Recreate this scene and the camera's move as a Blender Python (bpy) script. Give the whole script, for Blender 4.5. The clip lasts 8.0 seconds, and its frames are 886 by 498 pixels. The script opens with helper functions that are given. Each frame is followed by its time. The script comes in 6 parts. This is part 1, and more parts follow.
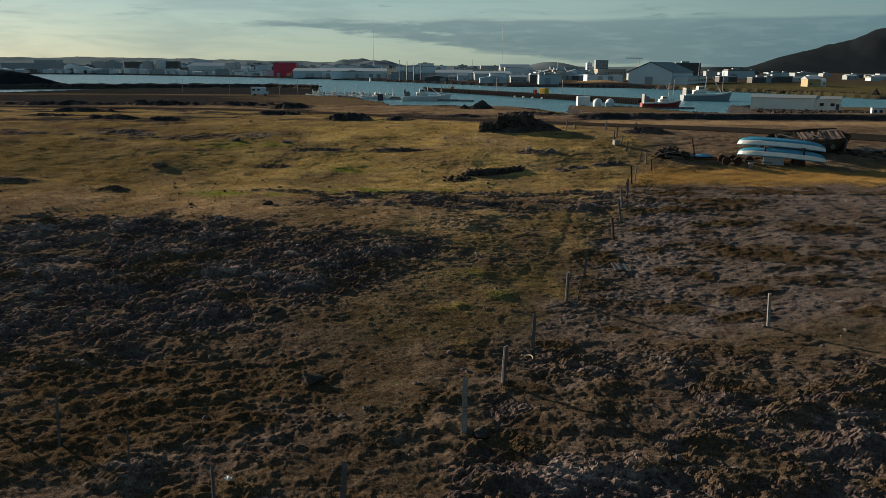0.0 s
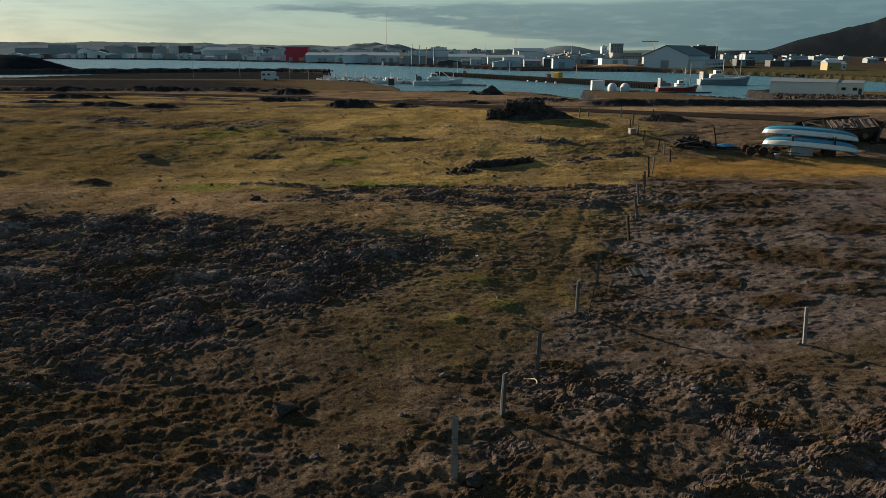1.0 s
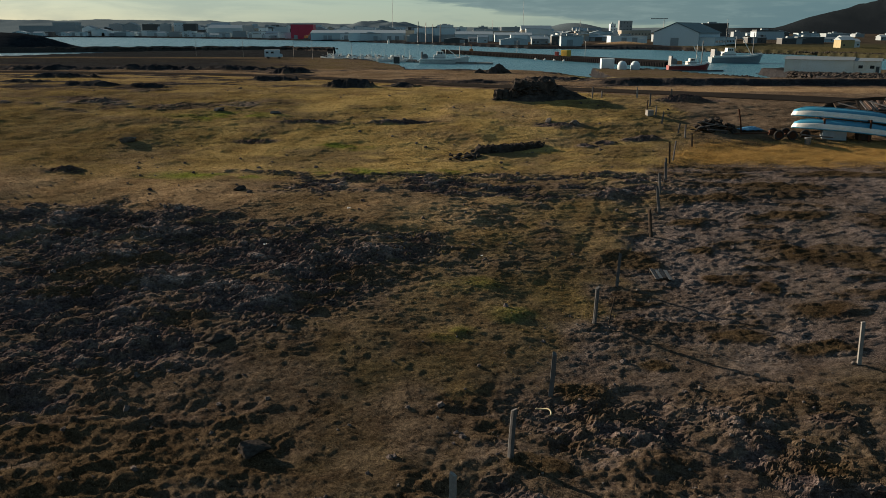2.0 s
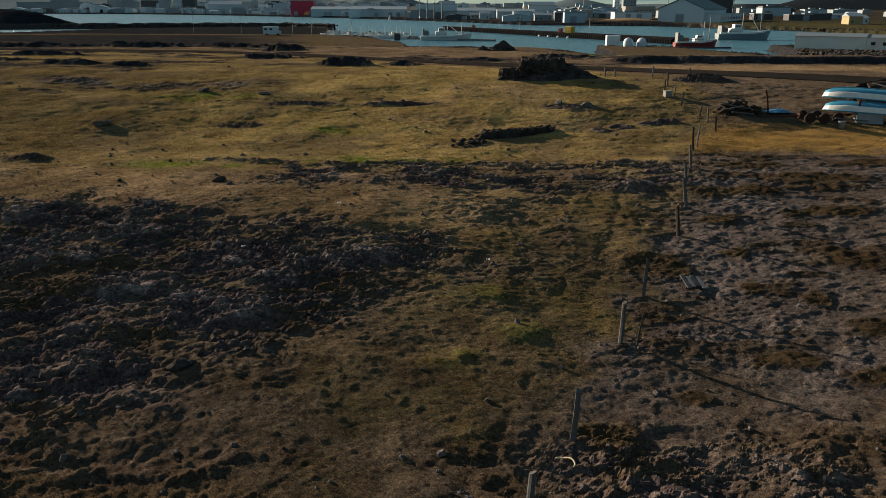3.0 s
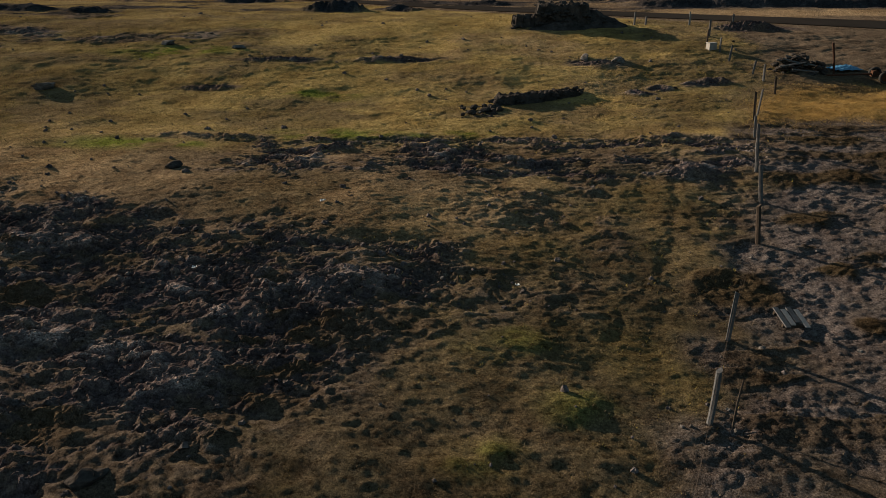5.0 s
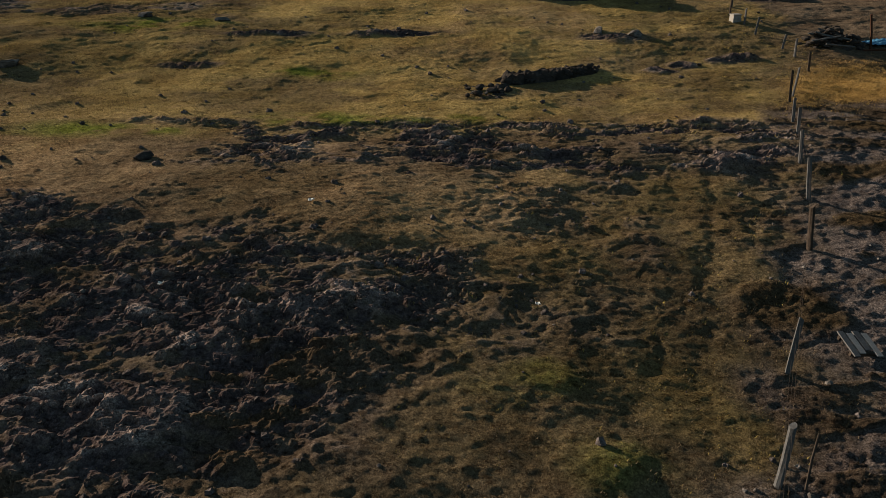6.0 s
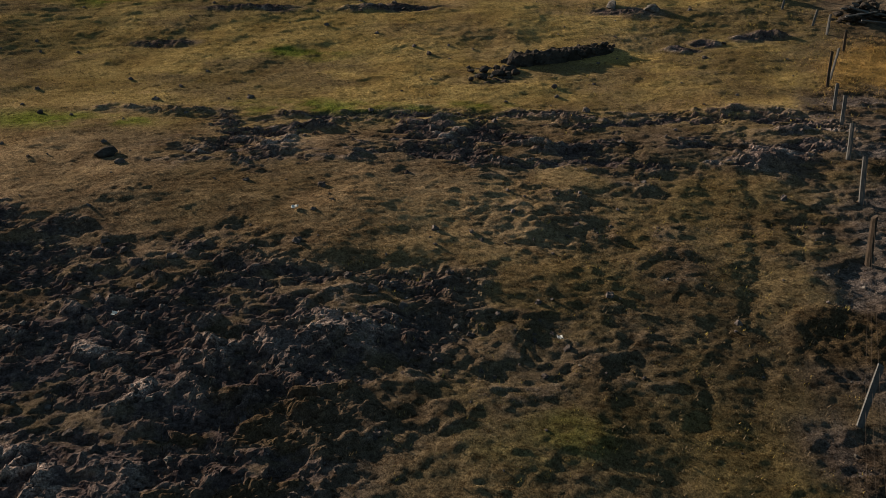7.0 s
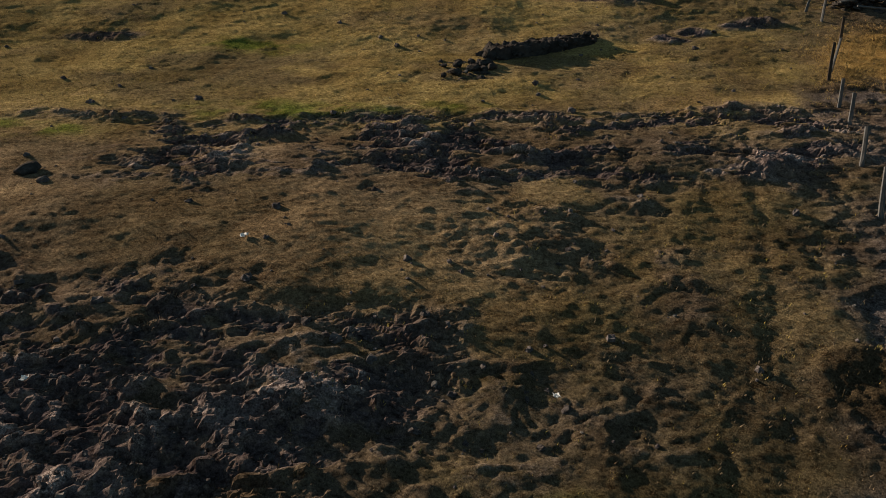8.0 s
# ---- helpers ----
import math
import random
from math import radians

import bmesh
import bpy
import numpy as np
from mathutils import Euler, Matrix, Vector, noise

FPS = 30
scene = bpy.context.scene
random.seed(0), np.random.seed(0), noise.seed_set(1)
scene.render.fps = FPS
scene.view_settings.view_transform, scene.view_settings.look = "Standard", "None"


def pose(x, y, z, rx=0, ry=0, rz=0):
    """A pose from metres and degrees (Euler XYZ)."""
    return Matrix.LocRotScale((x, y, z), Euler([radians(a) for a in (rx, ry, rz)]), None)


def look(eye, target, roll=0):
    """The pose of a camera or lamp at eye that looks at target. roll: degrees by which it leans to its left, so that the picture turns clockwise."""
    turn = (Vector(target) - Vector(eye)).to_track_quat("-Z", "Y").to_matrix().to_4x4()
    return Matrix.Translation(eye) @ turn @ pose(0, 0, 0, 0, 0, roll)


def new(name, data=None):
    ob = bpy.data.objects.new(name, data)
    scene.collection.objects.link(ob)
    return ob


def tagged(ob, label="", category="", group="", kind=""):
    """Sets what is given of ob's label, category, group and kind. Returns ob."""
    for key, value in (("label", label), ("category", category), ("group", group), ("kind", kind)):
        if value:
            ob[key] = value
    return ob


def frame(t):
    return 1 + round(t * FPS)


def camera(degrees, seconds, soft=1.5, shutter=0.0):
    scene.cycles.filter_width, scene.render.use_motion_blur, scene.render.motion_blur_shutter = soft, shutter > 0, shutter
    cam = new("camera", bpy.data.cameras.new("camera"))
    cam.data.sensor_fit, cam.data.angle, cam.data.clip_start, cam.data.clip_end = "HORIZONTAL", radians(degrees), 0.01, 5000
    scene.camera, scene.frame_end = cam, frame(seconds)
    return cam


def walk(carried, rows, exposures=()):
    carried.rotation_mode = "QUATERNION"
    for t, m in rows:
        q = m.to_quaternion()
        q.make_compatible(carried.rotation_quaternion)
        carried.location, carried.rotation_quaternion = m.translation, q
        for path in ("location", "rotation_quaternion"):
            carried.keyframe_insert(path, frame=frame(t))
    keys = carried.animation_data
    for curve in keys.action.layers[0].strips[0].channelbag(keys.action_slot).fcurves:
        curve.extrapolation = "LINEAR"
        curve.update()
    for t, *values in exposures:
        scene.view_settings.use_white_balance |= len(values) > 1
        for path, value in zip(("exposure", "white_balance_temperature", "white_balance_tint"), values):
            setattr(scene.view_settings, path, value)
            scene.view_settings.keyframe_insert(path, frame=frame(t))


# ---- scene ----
cam = camera(60.0, 8.0, soft=0.65)
EXPOSURES = [(0.0, 1.0), (8.0, 1.0)]
ROWS = [
    (0, 0.000, 0.000, 7.500, 0.00, -13.24, -0.34),
    (0.5, 0.292, 1.273, 7.529, 0.58, -13.75, -0.27),
    (1, 0.498, 2.611, 7.500, 1.01, -14.37, -0.21),
    (1.5, 0.626, 4.012, 7.467, 1.33, -15.15, -0.16),
    (3, 0.537, 8.331, 7.255, 1.62, -17.54, -0.15),
    (3.5, 0.467, 9.731, 7.264, 1.67, -18.51, -0.05),
    (4, 0.319, 11.092, 7.295, 1.60, -19.63, -0.05),
    (4.5, 0.182, 12.410, 7.310, 1.56, -20.77, -0.01),
    (6, -0.222, 16.067, 7.105, 1.16, -24.01, 0.01),
    (6.5, -0.303, 17.210, 7.040, 1.10, -25.16, 0.08),
    (7, -0.405, 18.296, 6.971, 0.82, -26.14, -0.06),
    (7.5, -0.478, 19.315, 6.914, 0.67, -26.86, -0.02),
    (7.8, -0.468, 19.934, 6.915, 0.13, -27.32, -0.12),
    (8, -0.457, 20.273, 6.918, -1.55, -27.63, -0.20),
]
walk(cam, [(t, pose(x, y, z, 90 + pitch, 0, yaw) @ pose(0, 0, 0, 0, 0, -roll)) for t, x, y, z, yaw, pitch, roll in ROWS], EXPOSURES)

# ---- light ----
SUN_AZ, SUN_EL = radians(-53), radians(15)          # towards the sun: ahead and to the left
world = bpy.data.worlds.new("world")
scene.world = world
world.use_nodes = True
wn, wl = world.node_tree.nodes, world.node_tree.links
wn.clear()


def wnode(kind, **values):
    n = wn.new(kind)
    for k, v in values.items():
        n.inputs[k].default_value = v
    return n


sky = wnode("ShaderNodeTexSky")
sky.sky_type, sky.sun_disc = "NISHITA", False
sky.sun_elevation, sky.sun_rotation = SUN_EL, SUN_AZ % (2 * math.pi)
sky.air_density, sky.dust_density, sky.ozone_density = 1.0, 0.6, 4.0
coord = wn.new("ShaderNodeTexCoord")
up = wn.new("ShaderNodeSeparateXYZ")
wl.new(coord.outputs["Generated"], up.inputs[0])


def wspan(value, lo, hi, a=0.0, b=1.0):
    n = wnode("ShaderNodeMapRange", **{"From Min": lo, "From Max": hi, "To Min": a, "To Max": b})
    n.interpolation_type = "SMOOTHSTEP"
    wl.new(value, n.inputs["Value"])
    return n.outputs[0]


def wmath(operation, a, b):
    n = wn.new("ShaderNodeMath")
    n.operation = operation
    for k, v in ((0, a), (1, b)):
        if isinstance(v, (int, float)):
            n.inputs[k].default_value = v
        else:
            wl.new(v, n.inputs[k])
    return n.outputs[0]


def wmix(fac, a, b):
    n = wn.new("ShaderNodeMix")
    n.data_type = "RGBA"
    for k, v in ((0, fac), (6, a), (7, b)):
        if isinstance(v, (int, float)):
            n.inputs[k].default_value = v
        elif isinstance(v, tuple):
            n.inputs[k].default_value = (*v, 1)
        else:
            wl.new(v, n.inputs[k])
    return n.outputs[2]


def cloud_noise(stretch, scale, detail, warp):
    m = wn.new("ShaderNodeMapping")
    m.inputs["Scale"].default_value = stretch
    wl.new(coord.outputs["Generated"], m.inputs["Vector"])
    n = wnode("ShaderNodeTexNoise", Scale=scale, Detail=detail, Roughness=0.6, Distortion=warp)
    wl.new(m.outputs[0], n.inputs["Vector"])
    return n.outputs["Fac"]


# thin haze low down and a thick grey deck overhead, with a bank of flat clouds above the horizon
height = up.outputs[2]
veil = wmix(wspan(height, 0.0, 0.35), (3.6, 4.9, 4.15), (1.12, 1.72, 2.02))
clear = wmix(0.6, sky.outputs[0], veil)
streaks = cloud_noise((2.2, 2.2, 15.0), 2.6, 8.0, 0.4)
clear = wmix(wmath("MULTIPLY", wspan(streaks, 0.42, 0.68), 0.35), clear, (2.0, 2.9, 2.9))
puffs = cloud_noise((1.0, 1.0, 9.0), 9.0, 9.0, 0.3)
foot = wspan(up.outputs[0], -0.45, 0.42, 0.052, -0.012)
window = wmath("MULTIPLY", wspan(wmath("SUBTRACT", height, foot), 0.0, 0.022), wspan(wmath("ADD", height, wmath("MULTIPLY", puffs, 0.03)), 0.064, 0.084, 1.0, 0.0))
ahead = wspan(up.outputs[0], -0.5, 0.3, 0.4, 1.15)
level_up = wmath("ADD", puffs, wmath("MULTIPLY", wmath("MULTIPLY", window, ahead), 0.34))
bank_mask = wmath("MULTIPLY", wspan(level_up, 0.60, 0.74), wspan(wmath("SUBTRACT", height, foot), 0.0, 0.014))
bank_mask = wmath("MULTIPLY", bank_mask, wspan(height, 0.10, 0.16, 1.0, 0.25))
edge = cloud_noise((1.0, 1.0, 7.0), 24.0, 7.0, 0.2)
shade_mix = wmath("ADD", wspan(height, 0.03, 0.07, 0.0, 0.45), wspan(edge, 0.45, 0.7, 0.0, 0.4))
bank_colour = wmix(shade_mix, (1.0, 1.75, 2.1), (2.35, 3.3, 3.4))
final = wmix(wmath("MULTIPLY", bank_mask, 0.72), clear, bank_colour)
final = wmix(wspan(up.outputs[0], 0.12, 0.5, 0.0, 0.75), final, wmix(0.5, final, (0.55, 1.5, 1.95)))
backg = wnode("ShaderNodeBackground", Strength=0.05)
wout = wn.new("ShaderNodeOutputWorld")
wl.new(final, backg.inputs[0])
wl.new(backg.outputs[0], wout.inputs[0])
sun = new("sun", bpy.data.lights.new("sun", "SUN"))
sun.data.energy, sun.data.angle, sun.data.color = 5.0, radians(0.6), (1.0, 0.81, 0.61)
sun.matrix_world = look((math.sin(SUN_AZ) * math.cos(SUN_EL) * 50, math.cos(SUN_AZ) * math.cos(SUN_EL) * 50, math.sin(SUN_EL) * 50), (0, 0, 0))

# ---- materials ----
def shader(name):
    m = bpy.data.materials.new(name)
    m.use_nodes = True
    nt = m.node_tree
    return m, nt.nodes, nt.links, nt.nodes["Principled BSDF"]


def noise_tex(nodes, links, scale, detail=5.0, rough=0.6, vector=None):
    n = nodes.new("ShaderNodeTexNoise")
    n.inputs["Scale"].default_value, n.inputs["Detail"].default_value, n.inputs["Roughness"].default_value = scale, detail, rough
    if vector is not None:
        links.new(vector, n.inputs["Vector"])
    return n


def mix_rgb(nodes, links, fac, a, b, mode="MIX"):
    n = nodes.new("ShaderNodeMix")
    n.data_type, n.blend_type = "RGBA", mode
    for socket, v in ((0, fac), (6, a), (7, b)):
        if isinstance(v, (int, float)):
            n.inputs[socket].default_value = v
        elif isinstance(v, tuple):
            n.inputs[socket].default_value = (*v, 1)
        else:
            links.new(v, n.inputs[socket])
    return n.outputs[2]


def span(nodes, links, value, lo, hi, a=0.0, b=1.0):
    n = nodes.new("ShaderNodeMapRange")
    n.inputs["From Min"].default_value, n.inputs["From Max"].default_value = lo, hi
    n.inputs["To Min"].default_value, n.inputs["To Max"].default_value = a, b
    links.new(value, n.inputs["Value"])
    return n.outputs[0]


def surface(name, colour, rough=0.7, metal=0.0, worn=None, grain=12.0, spots=1.5, amount=0.5, bump=0.25, height=0.01, random_tint=0.0):
    """A painted or natural surface: two scales of variation between colour and worn, and a fine relief."""
    m, nodes, links, p = shader(name)
    at = nodes.new("ShaderNodeTexCoord").outputs["Object"]
    worn = worn or tuple(c * 0.6 for c in colour)
    big, fine = noise_tex(nodes, links, spots, 4, 0.6, at), noise_tex(nodes, links, grain, 6, 0.65, at)
    c = mix_rgb(nodes, links, span(nodes, links, big.outputs["Fac"], 0.42, 0.68, 0.0, amount), colour, worn)
    c = mix_rgb(nodes, links, span(nodes, links, fine.outputs["Fac"], 0.35, 0.7, 0.0, amount * 0.8), c, tuple(v * 0.7 for v in worn))
    if random_tint:
        info = nodes.new("ShaderNodeObjectInfo")
        c = mix_rgb(nodes, links, span(nodes, links, info.outputs["Random"], 0, 1, 0, random_tint), c, tuple(v * 1.9 for v in worn))
    links.new(c, p.inputs["Base Color"])
    links.new(span(nodes, links, fine.outputs["Fac"], 0.3, 0.7, max(rough - 0.12, 0.05), min(rough + 0.12, 1)), p.inputs["Roughness"])
    p.inputs["Metallic"].default_value = metal
    p.inputs["Specular IOR Level"].default_value = 0.5 if rough < 0.75 else 0.0
    b = nodes.new("ShaderNodeBump")
    b.inputs["Strength"].default_value, b.inputs["Distance"].default_value = bump, height
    links.new(fine.outputs["Fac"], b.inputs["Height"])
    links.new(b.outputs[0], p.inputs["Normal"])
    return m


def ground_material():
    m, nodes, links, p = shader("moor ground")
    at = nodes.new("ShaderNodeTexCoord").outputs["Object"]
    za, zb = nodes.new("ShaderNodeAttribute"), nodes.new("ShaderNodeAttribute")
    zc = nodes.new("ShaderNodeAttribute")
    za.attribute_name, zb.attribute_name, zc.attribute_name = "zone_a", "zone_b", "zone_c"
    sc = nodes.new("ShaderNodeSeparateColor")
    links.new(zc.outputs["Color"], sc.inputs[0])
    sa, sb = nodes.new("ShaderNodeSeparateColor"), nodes.new("ShaderNodeSeparateColor")
    links.new(za.outputs["Color"], sa.inputs[0])
    links.new(zb.outputs["Color"], sb.inputs[0])
    rub, green, gold = sa.outputs[0], sa.outputs[1], sa.outputs[2]
    dirt, heath, lich = sb.outputs[0], sb.outputs[1], sb.outputs[2]
    wide, mid = noise_tex(nodes, links, 0.22, 5, 0.6, at), noise_tex(nodes, links, 1.7, 7, 0.7, at)
    fine, grit = noise_tex(nodes, links, 11.0, 8, 0.78, at), noise_tex(nodes, links, 38.0, 5, 0.78, at)
    dry = mix_rgb(nodes, links, span(nodes, links, fine.outputs["Fac"], 0.32, 0.68), DRY_DARK, DRY_LIGHT)
    c = mix_rgb(nodes, links, span(nodes, links, mid.outputs["Fac"], 0.45, 0.75, 0, 0.6), dry, DRY_RED)
    c = mix_rgb(nodes, links, span(nodes, links, wide.outputs["Fac"], 0.44, 0.62, 0, 0.55), c, OLIVE)
    straw = mix_rgb(nodes, links, span(nodes, links, fine.outputs["Fac"], 0.35, 0.66), STRAW_DARK, STRAW_LIGHT)
    c = mix_rgb(nodes, links, sc.outputs[1], c, straw)
    grass = mix_rgb(nodes, links, span(nodes, links, fine.outputs["Fac"], 0.3, 0.7), GREEN_DARK, GREEN_LIGHT)
    c = mix_rgb(nodes, links, green, c, grass)
    lush = mix_rgb(nodes, links, span(nodes, links, fine.outputs["Fac"], 0.35, 0.66), FRESH_DARK, FRESH_LIGHT)
    c = mix_rgb(nodes, links, sc.outputs[0], c, lush)
    golden = mix_rgb(nodes, links, span(nodes, links, fine.outputs["Fac"], 0.3, 0.7), GOLD_DARK, GOLD_LIGHT)
    c = mix_rgb(nodes, links, gold, c, golden)
    soil = mix_rgb(nodes, links, span(nodes, links, mid.outputs["Fac"], 0.35, 0.7), SOIL_DARK, SOIL_LIGHT)
    c = mix_rgb(nodes, links, dirt, c, soil)
    moss = mix_rgb(nodes, links, span(nodes, links, grit.outputs["Fac"], 0.38, 0.62), LICH_DARK, LICH_LIGHT)
    c = mix_rgb(nodes, links, lich, c, moss)
    lava = mix_rgb(nodes, links, span(nodes, links, fine.outputs["Fac"], 0.35, 0.65), LAVA_DARK, LAVA_LIGHT)
    thatch = noise_tex(nodes, links, 3.2, 6, 0.7, at)
    lava = mix_rgb(nodes, links, span(nodes, links, thatch.outputs["Fac"], 0.50, 0.64, 0.0, 0.85), lava, THATCH)
    c = mix_rgb(nodes, links, rub, c, lava)
    # pale lichen on the lump tops, painted lighter as sunlit rims
    lit_crust = nodes.new("ShaderNodeMath")
    lit_crust.operation = "MULTIPLY"
    links.new(za.outputs["Alpha"], lit_crust.inputs[0])
    links.new(span(nodes, links, grit.outputs["Fac"], 0.42, 0.6), lit_crust.inputs[1])
    c = mix_rgb(nodes, links, lit_crust.outputs[0], c, LIT_CRUST)
    heather = mix_rgb(nodes, links, span(nodes, links, grit.outputs["Fac"], 0.35, 0.65), HEATH_DARK, HEATH_LIGHT)
    c = mix_rgb(nodes, links, heath, c, heather)
    # dark rock and far land, tinted blue in place of distance haze
    hazed = mix_rgb(nodes, links, span(nodes, links, wide.outputs["Fac"], 0.35, 0.65), HAZED_DARK, HAZED_LIGHT)
    c = mix_rgb(nodes, links, zb.outputs["Alpha"], c, hazed)
    lay = nodes.new("ShaderNodeMapping")
    lay.inputs["Rotation"].default_value, lay.inputs["Scale"].default_value = (0, 0, 0.7), (1.0, 0.6, 1.0)
    links.new(at, lay.inputs["Vector"])
    fibre = noise_tex(nodes, links, 60.0, 3, 0.7, lay.outputs[0])
    # clump noise: tone lighter on the bump's rises, darker in its dips
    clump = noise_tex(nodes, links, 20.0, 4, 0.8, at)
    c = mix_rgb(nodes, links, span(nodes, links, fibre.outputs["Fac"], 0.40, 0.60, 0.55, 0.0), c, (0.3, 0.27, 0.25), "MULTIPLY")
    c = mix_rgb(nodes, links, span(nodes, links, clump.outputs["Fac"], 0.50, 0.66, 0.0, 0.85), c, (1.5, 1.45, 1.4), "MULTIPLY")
    drift = nodes.new("ShaderNodeMapping")
    drift.inputs["Scale"].default_value = (0.4, 1.7, 1.0)
    links.new(at, drift.inputs["Vector"])
    streak = noise_tex(nodes, links, 1.9, 7, 0.72, drift.outputs[0])
    c = mix_rgb(nodes, links, span(nodes, links, streak.outputs["Fac"], 0.50, 0.62, 0.0, 0.25), c, (0.52, 0.44, 0.42), "MULTIPLY")
    c = mix_rgb(nodes, links, span(nodes, links, streak.outputs["Fac"], 0.36, 0.47, 0.25, 0.0), c, (1.35, 1.32, 1.25), "MULTIPLY")
    fleck = nodes.new("ShaderNodeMapping")
    fleck.inputs["Scale"].default_value = (0.75, 1.2, 1.0)
    links.new(at, fleck.inputs["Vector"])
    fleck = noise_tex(nodes, links, 8.0, 6, 0.78, fleck.outputs[0])
    c = mix_rgb(nodes, links, span(nodes, links, fleck.outputs["Fac"], 0.53, 0.62, 0.0, 0.85), c, (0.40, 0.36, 0.34), "MULTIPLY")
    c = mix_rgb(nodes, links, span(nodes, links, fleck.outputs["Fac"], 0.36, 0.46, 0.7, 0.0), c, (1.45, 1.42, 1.36), "MULTIPLY")
    patch = noise_tex(nodes, links, 0.7, 4, 0.6, at)
    c = mix_rgb(nodes, links, span(nodes, links, wide.outputs["Fac"], 0.35, 0.7, 0.0, 0.4), c, (0.5, 0.44, 0.4), "MULTIPLY")
    c = mix_rgb(nodes, links, span(nodes, links, patch.outputs["Fac"], 0.45, 0.62, 0.0, 0.5), c, (0.5, 0.44, 0.4), "MULTIPLY")
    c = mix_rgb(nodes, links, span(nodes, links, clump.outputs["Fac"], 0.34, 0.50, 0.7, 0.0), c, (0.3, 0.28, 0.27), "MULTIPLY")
    # distant ridges get the rock colour with haze painted into it
    rock = mix_rgb(nodes, links, span(nodes, links, wide.outputs["Fac"], 0.35, 0.65), RIDGE_HAZE_DARK, RIDGE_HAZE_LIGHT)
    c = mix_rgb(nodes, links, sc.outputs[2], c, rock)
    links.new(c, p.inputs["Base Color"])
    p.inputs["Roughness"].default_value = 0.95
    p.inputs["Specular IOR Level"].default_value = 0.0
    b1, b2 = nodes.new("ShaderNodeBump"), nodes.new("ShaderNodeBump")
    b1.inputs["Strength"].default_value, b1.inputs["Distance"].default_value = 0.9, 0.06
    b2.inputs["Strength"].default_value, b2.inputs["Distance"].default_value = 1.0, 0.055
    links.new(span(nodes, links, rub, 0.2, 0.8, 0.9, 0.35), b1.inputs["Strength"])
    links.new(span(nodes, links, rub, 0.2, 0.8, 1.0, 0.3), b2.inputs["Strength"])
    links.new(fine.outputs["Fac"], b1.inputs["Height"])
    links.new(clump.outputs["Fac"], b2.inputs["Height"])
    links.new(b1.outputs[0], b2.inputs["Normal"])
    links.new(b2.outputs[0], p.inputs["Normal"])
    return m


def water_material():
    m, nodes, links, p = shader("harbour water")
    at = nodes.new("ShaderNodeTexCoord").outputs["Object"]
    n1, n2 = noise_tex(nodes, links, 0.35, 4, 0.6, at), noise_tex(nodes, links, 2.2, 3, 0.6, at)
    c = mix_rgb(nodes, links, span(nodes, links, n1.outputs["Fac"], 0.4, 0.65), (0.03, 0.115, 0.16), (0.045, 0.15, 0.20))
    links.new(c, p.inputs["Base Color"])
    p.inputs["Roughness"].default_value, p.inputs["IOR"].default_value = 0.28, 1.33
    b = nodes.new("ShaderNodeBump")
    b.inputs["Strength"].default_value, b.inputs["Distance"].default_value = 0.9, 0.5
    links.new(n2.outputs["Fac"], b.inputs["Height"])
    links.new(b.outputs[0], p.inputs["Normal"])
    return m


DRY_DARK, DRY_LIGHT, DRY_RED = (0.082, 0.065, 0.047), (0.225, 0.18, 0.128), (0.072, 0.054, 0.042)
STRAW_DARK, STRAW_LIGHT, THATCH = (0.28, 0.20, 0.118), (0.53, 0.395, 0.24), (0.18, 0.143, 0.116)
FRESH_DARK, FRESH_LIGHT = (0.12, 0.15, 0.028), (0.27, 0.32, 0.07)
OLIVE = (0.15, 0.128, 0.055)
GREEN_DARK, GREEN_LIGHT = (0.315, 0.238, 0.093), (0.62, 0.47, 0.19)
GOLD_DARK, GOLD_LIGHT = (0.39, 0.255, 0.095), (0.64, 0.43, 0.17)
SOIL_DARK, SOIL_LIGHT = (0.14, 0.11, 0.082), (0.29, 0.225, 0.16)
LICH_DARK, LICH_LIGHT = (0.07, 0.06, 0.057), (0.30, 0.262, 0.25)
# third lava colour: lichen crust with the sunlit crests painted in
LAVA_DARK, LAVA_LIGHT, LIT_CRUST = (0.033, 0.027, 0.028), (0.142, 0.115, 0.118), (0.52, 0.43, 0.39)
HEATH_DARK, HEATH_LIGHT = (0.050, 0.038, 0.026), (0.140, 0.105, 0.062)
# far rock: haze blue and the mountain's cloud shade put into its colour
HAZED_DARK, HAZED_LIGHT = (0.012, 0.018, 0.024), (0.03, 0.040, 0.050)
# far ridges: blue-grey of distance haze mixed into the rock colour
RIDGE_HAZE_DARK, RIDGE_HAZE_LIGHT = (0.085, 0.115, 0.135), (0.12, 0.155, 0.175)
M_GROUND, M_WATER = ground_material(), water_material()
M_LAVA = surface("lava stone", (0.075, 0.066, 0.06), 0.95, worn=(0.016, 0.014, 0.013), grain=9, spots=2.0, amount=0.8, bump=0.8, height=0.05)
M_RUBBLE = surface("lava rubble", (0.18, 0.157, 0.15), 0.95, worn=(0.035, 0.03, 0.031), grain=22, spots=5.0, amount=0.9, bump=1.0, height=0.05)
M_LICHEN = surface("lichened stone", (0.19, 0.173, 0.16), 0.95, worn=(0.03, 0.027, 0.024), grain=8, spots=3.0, amount=0.9, bump=0.8, height=0.04)
M_WOOD = surface("weathered grey wood", (0.125, 0.127, 0.13), 0.9, worn=(0.06, 0.058, 0.057), grain=30, spots=6, amount=0.7, bump=0.5, random_tint=0.25)
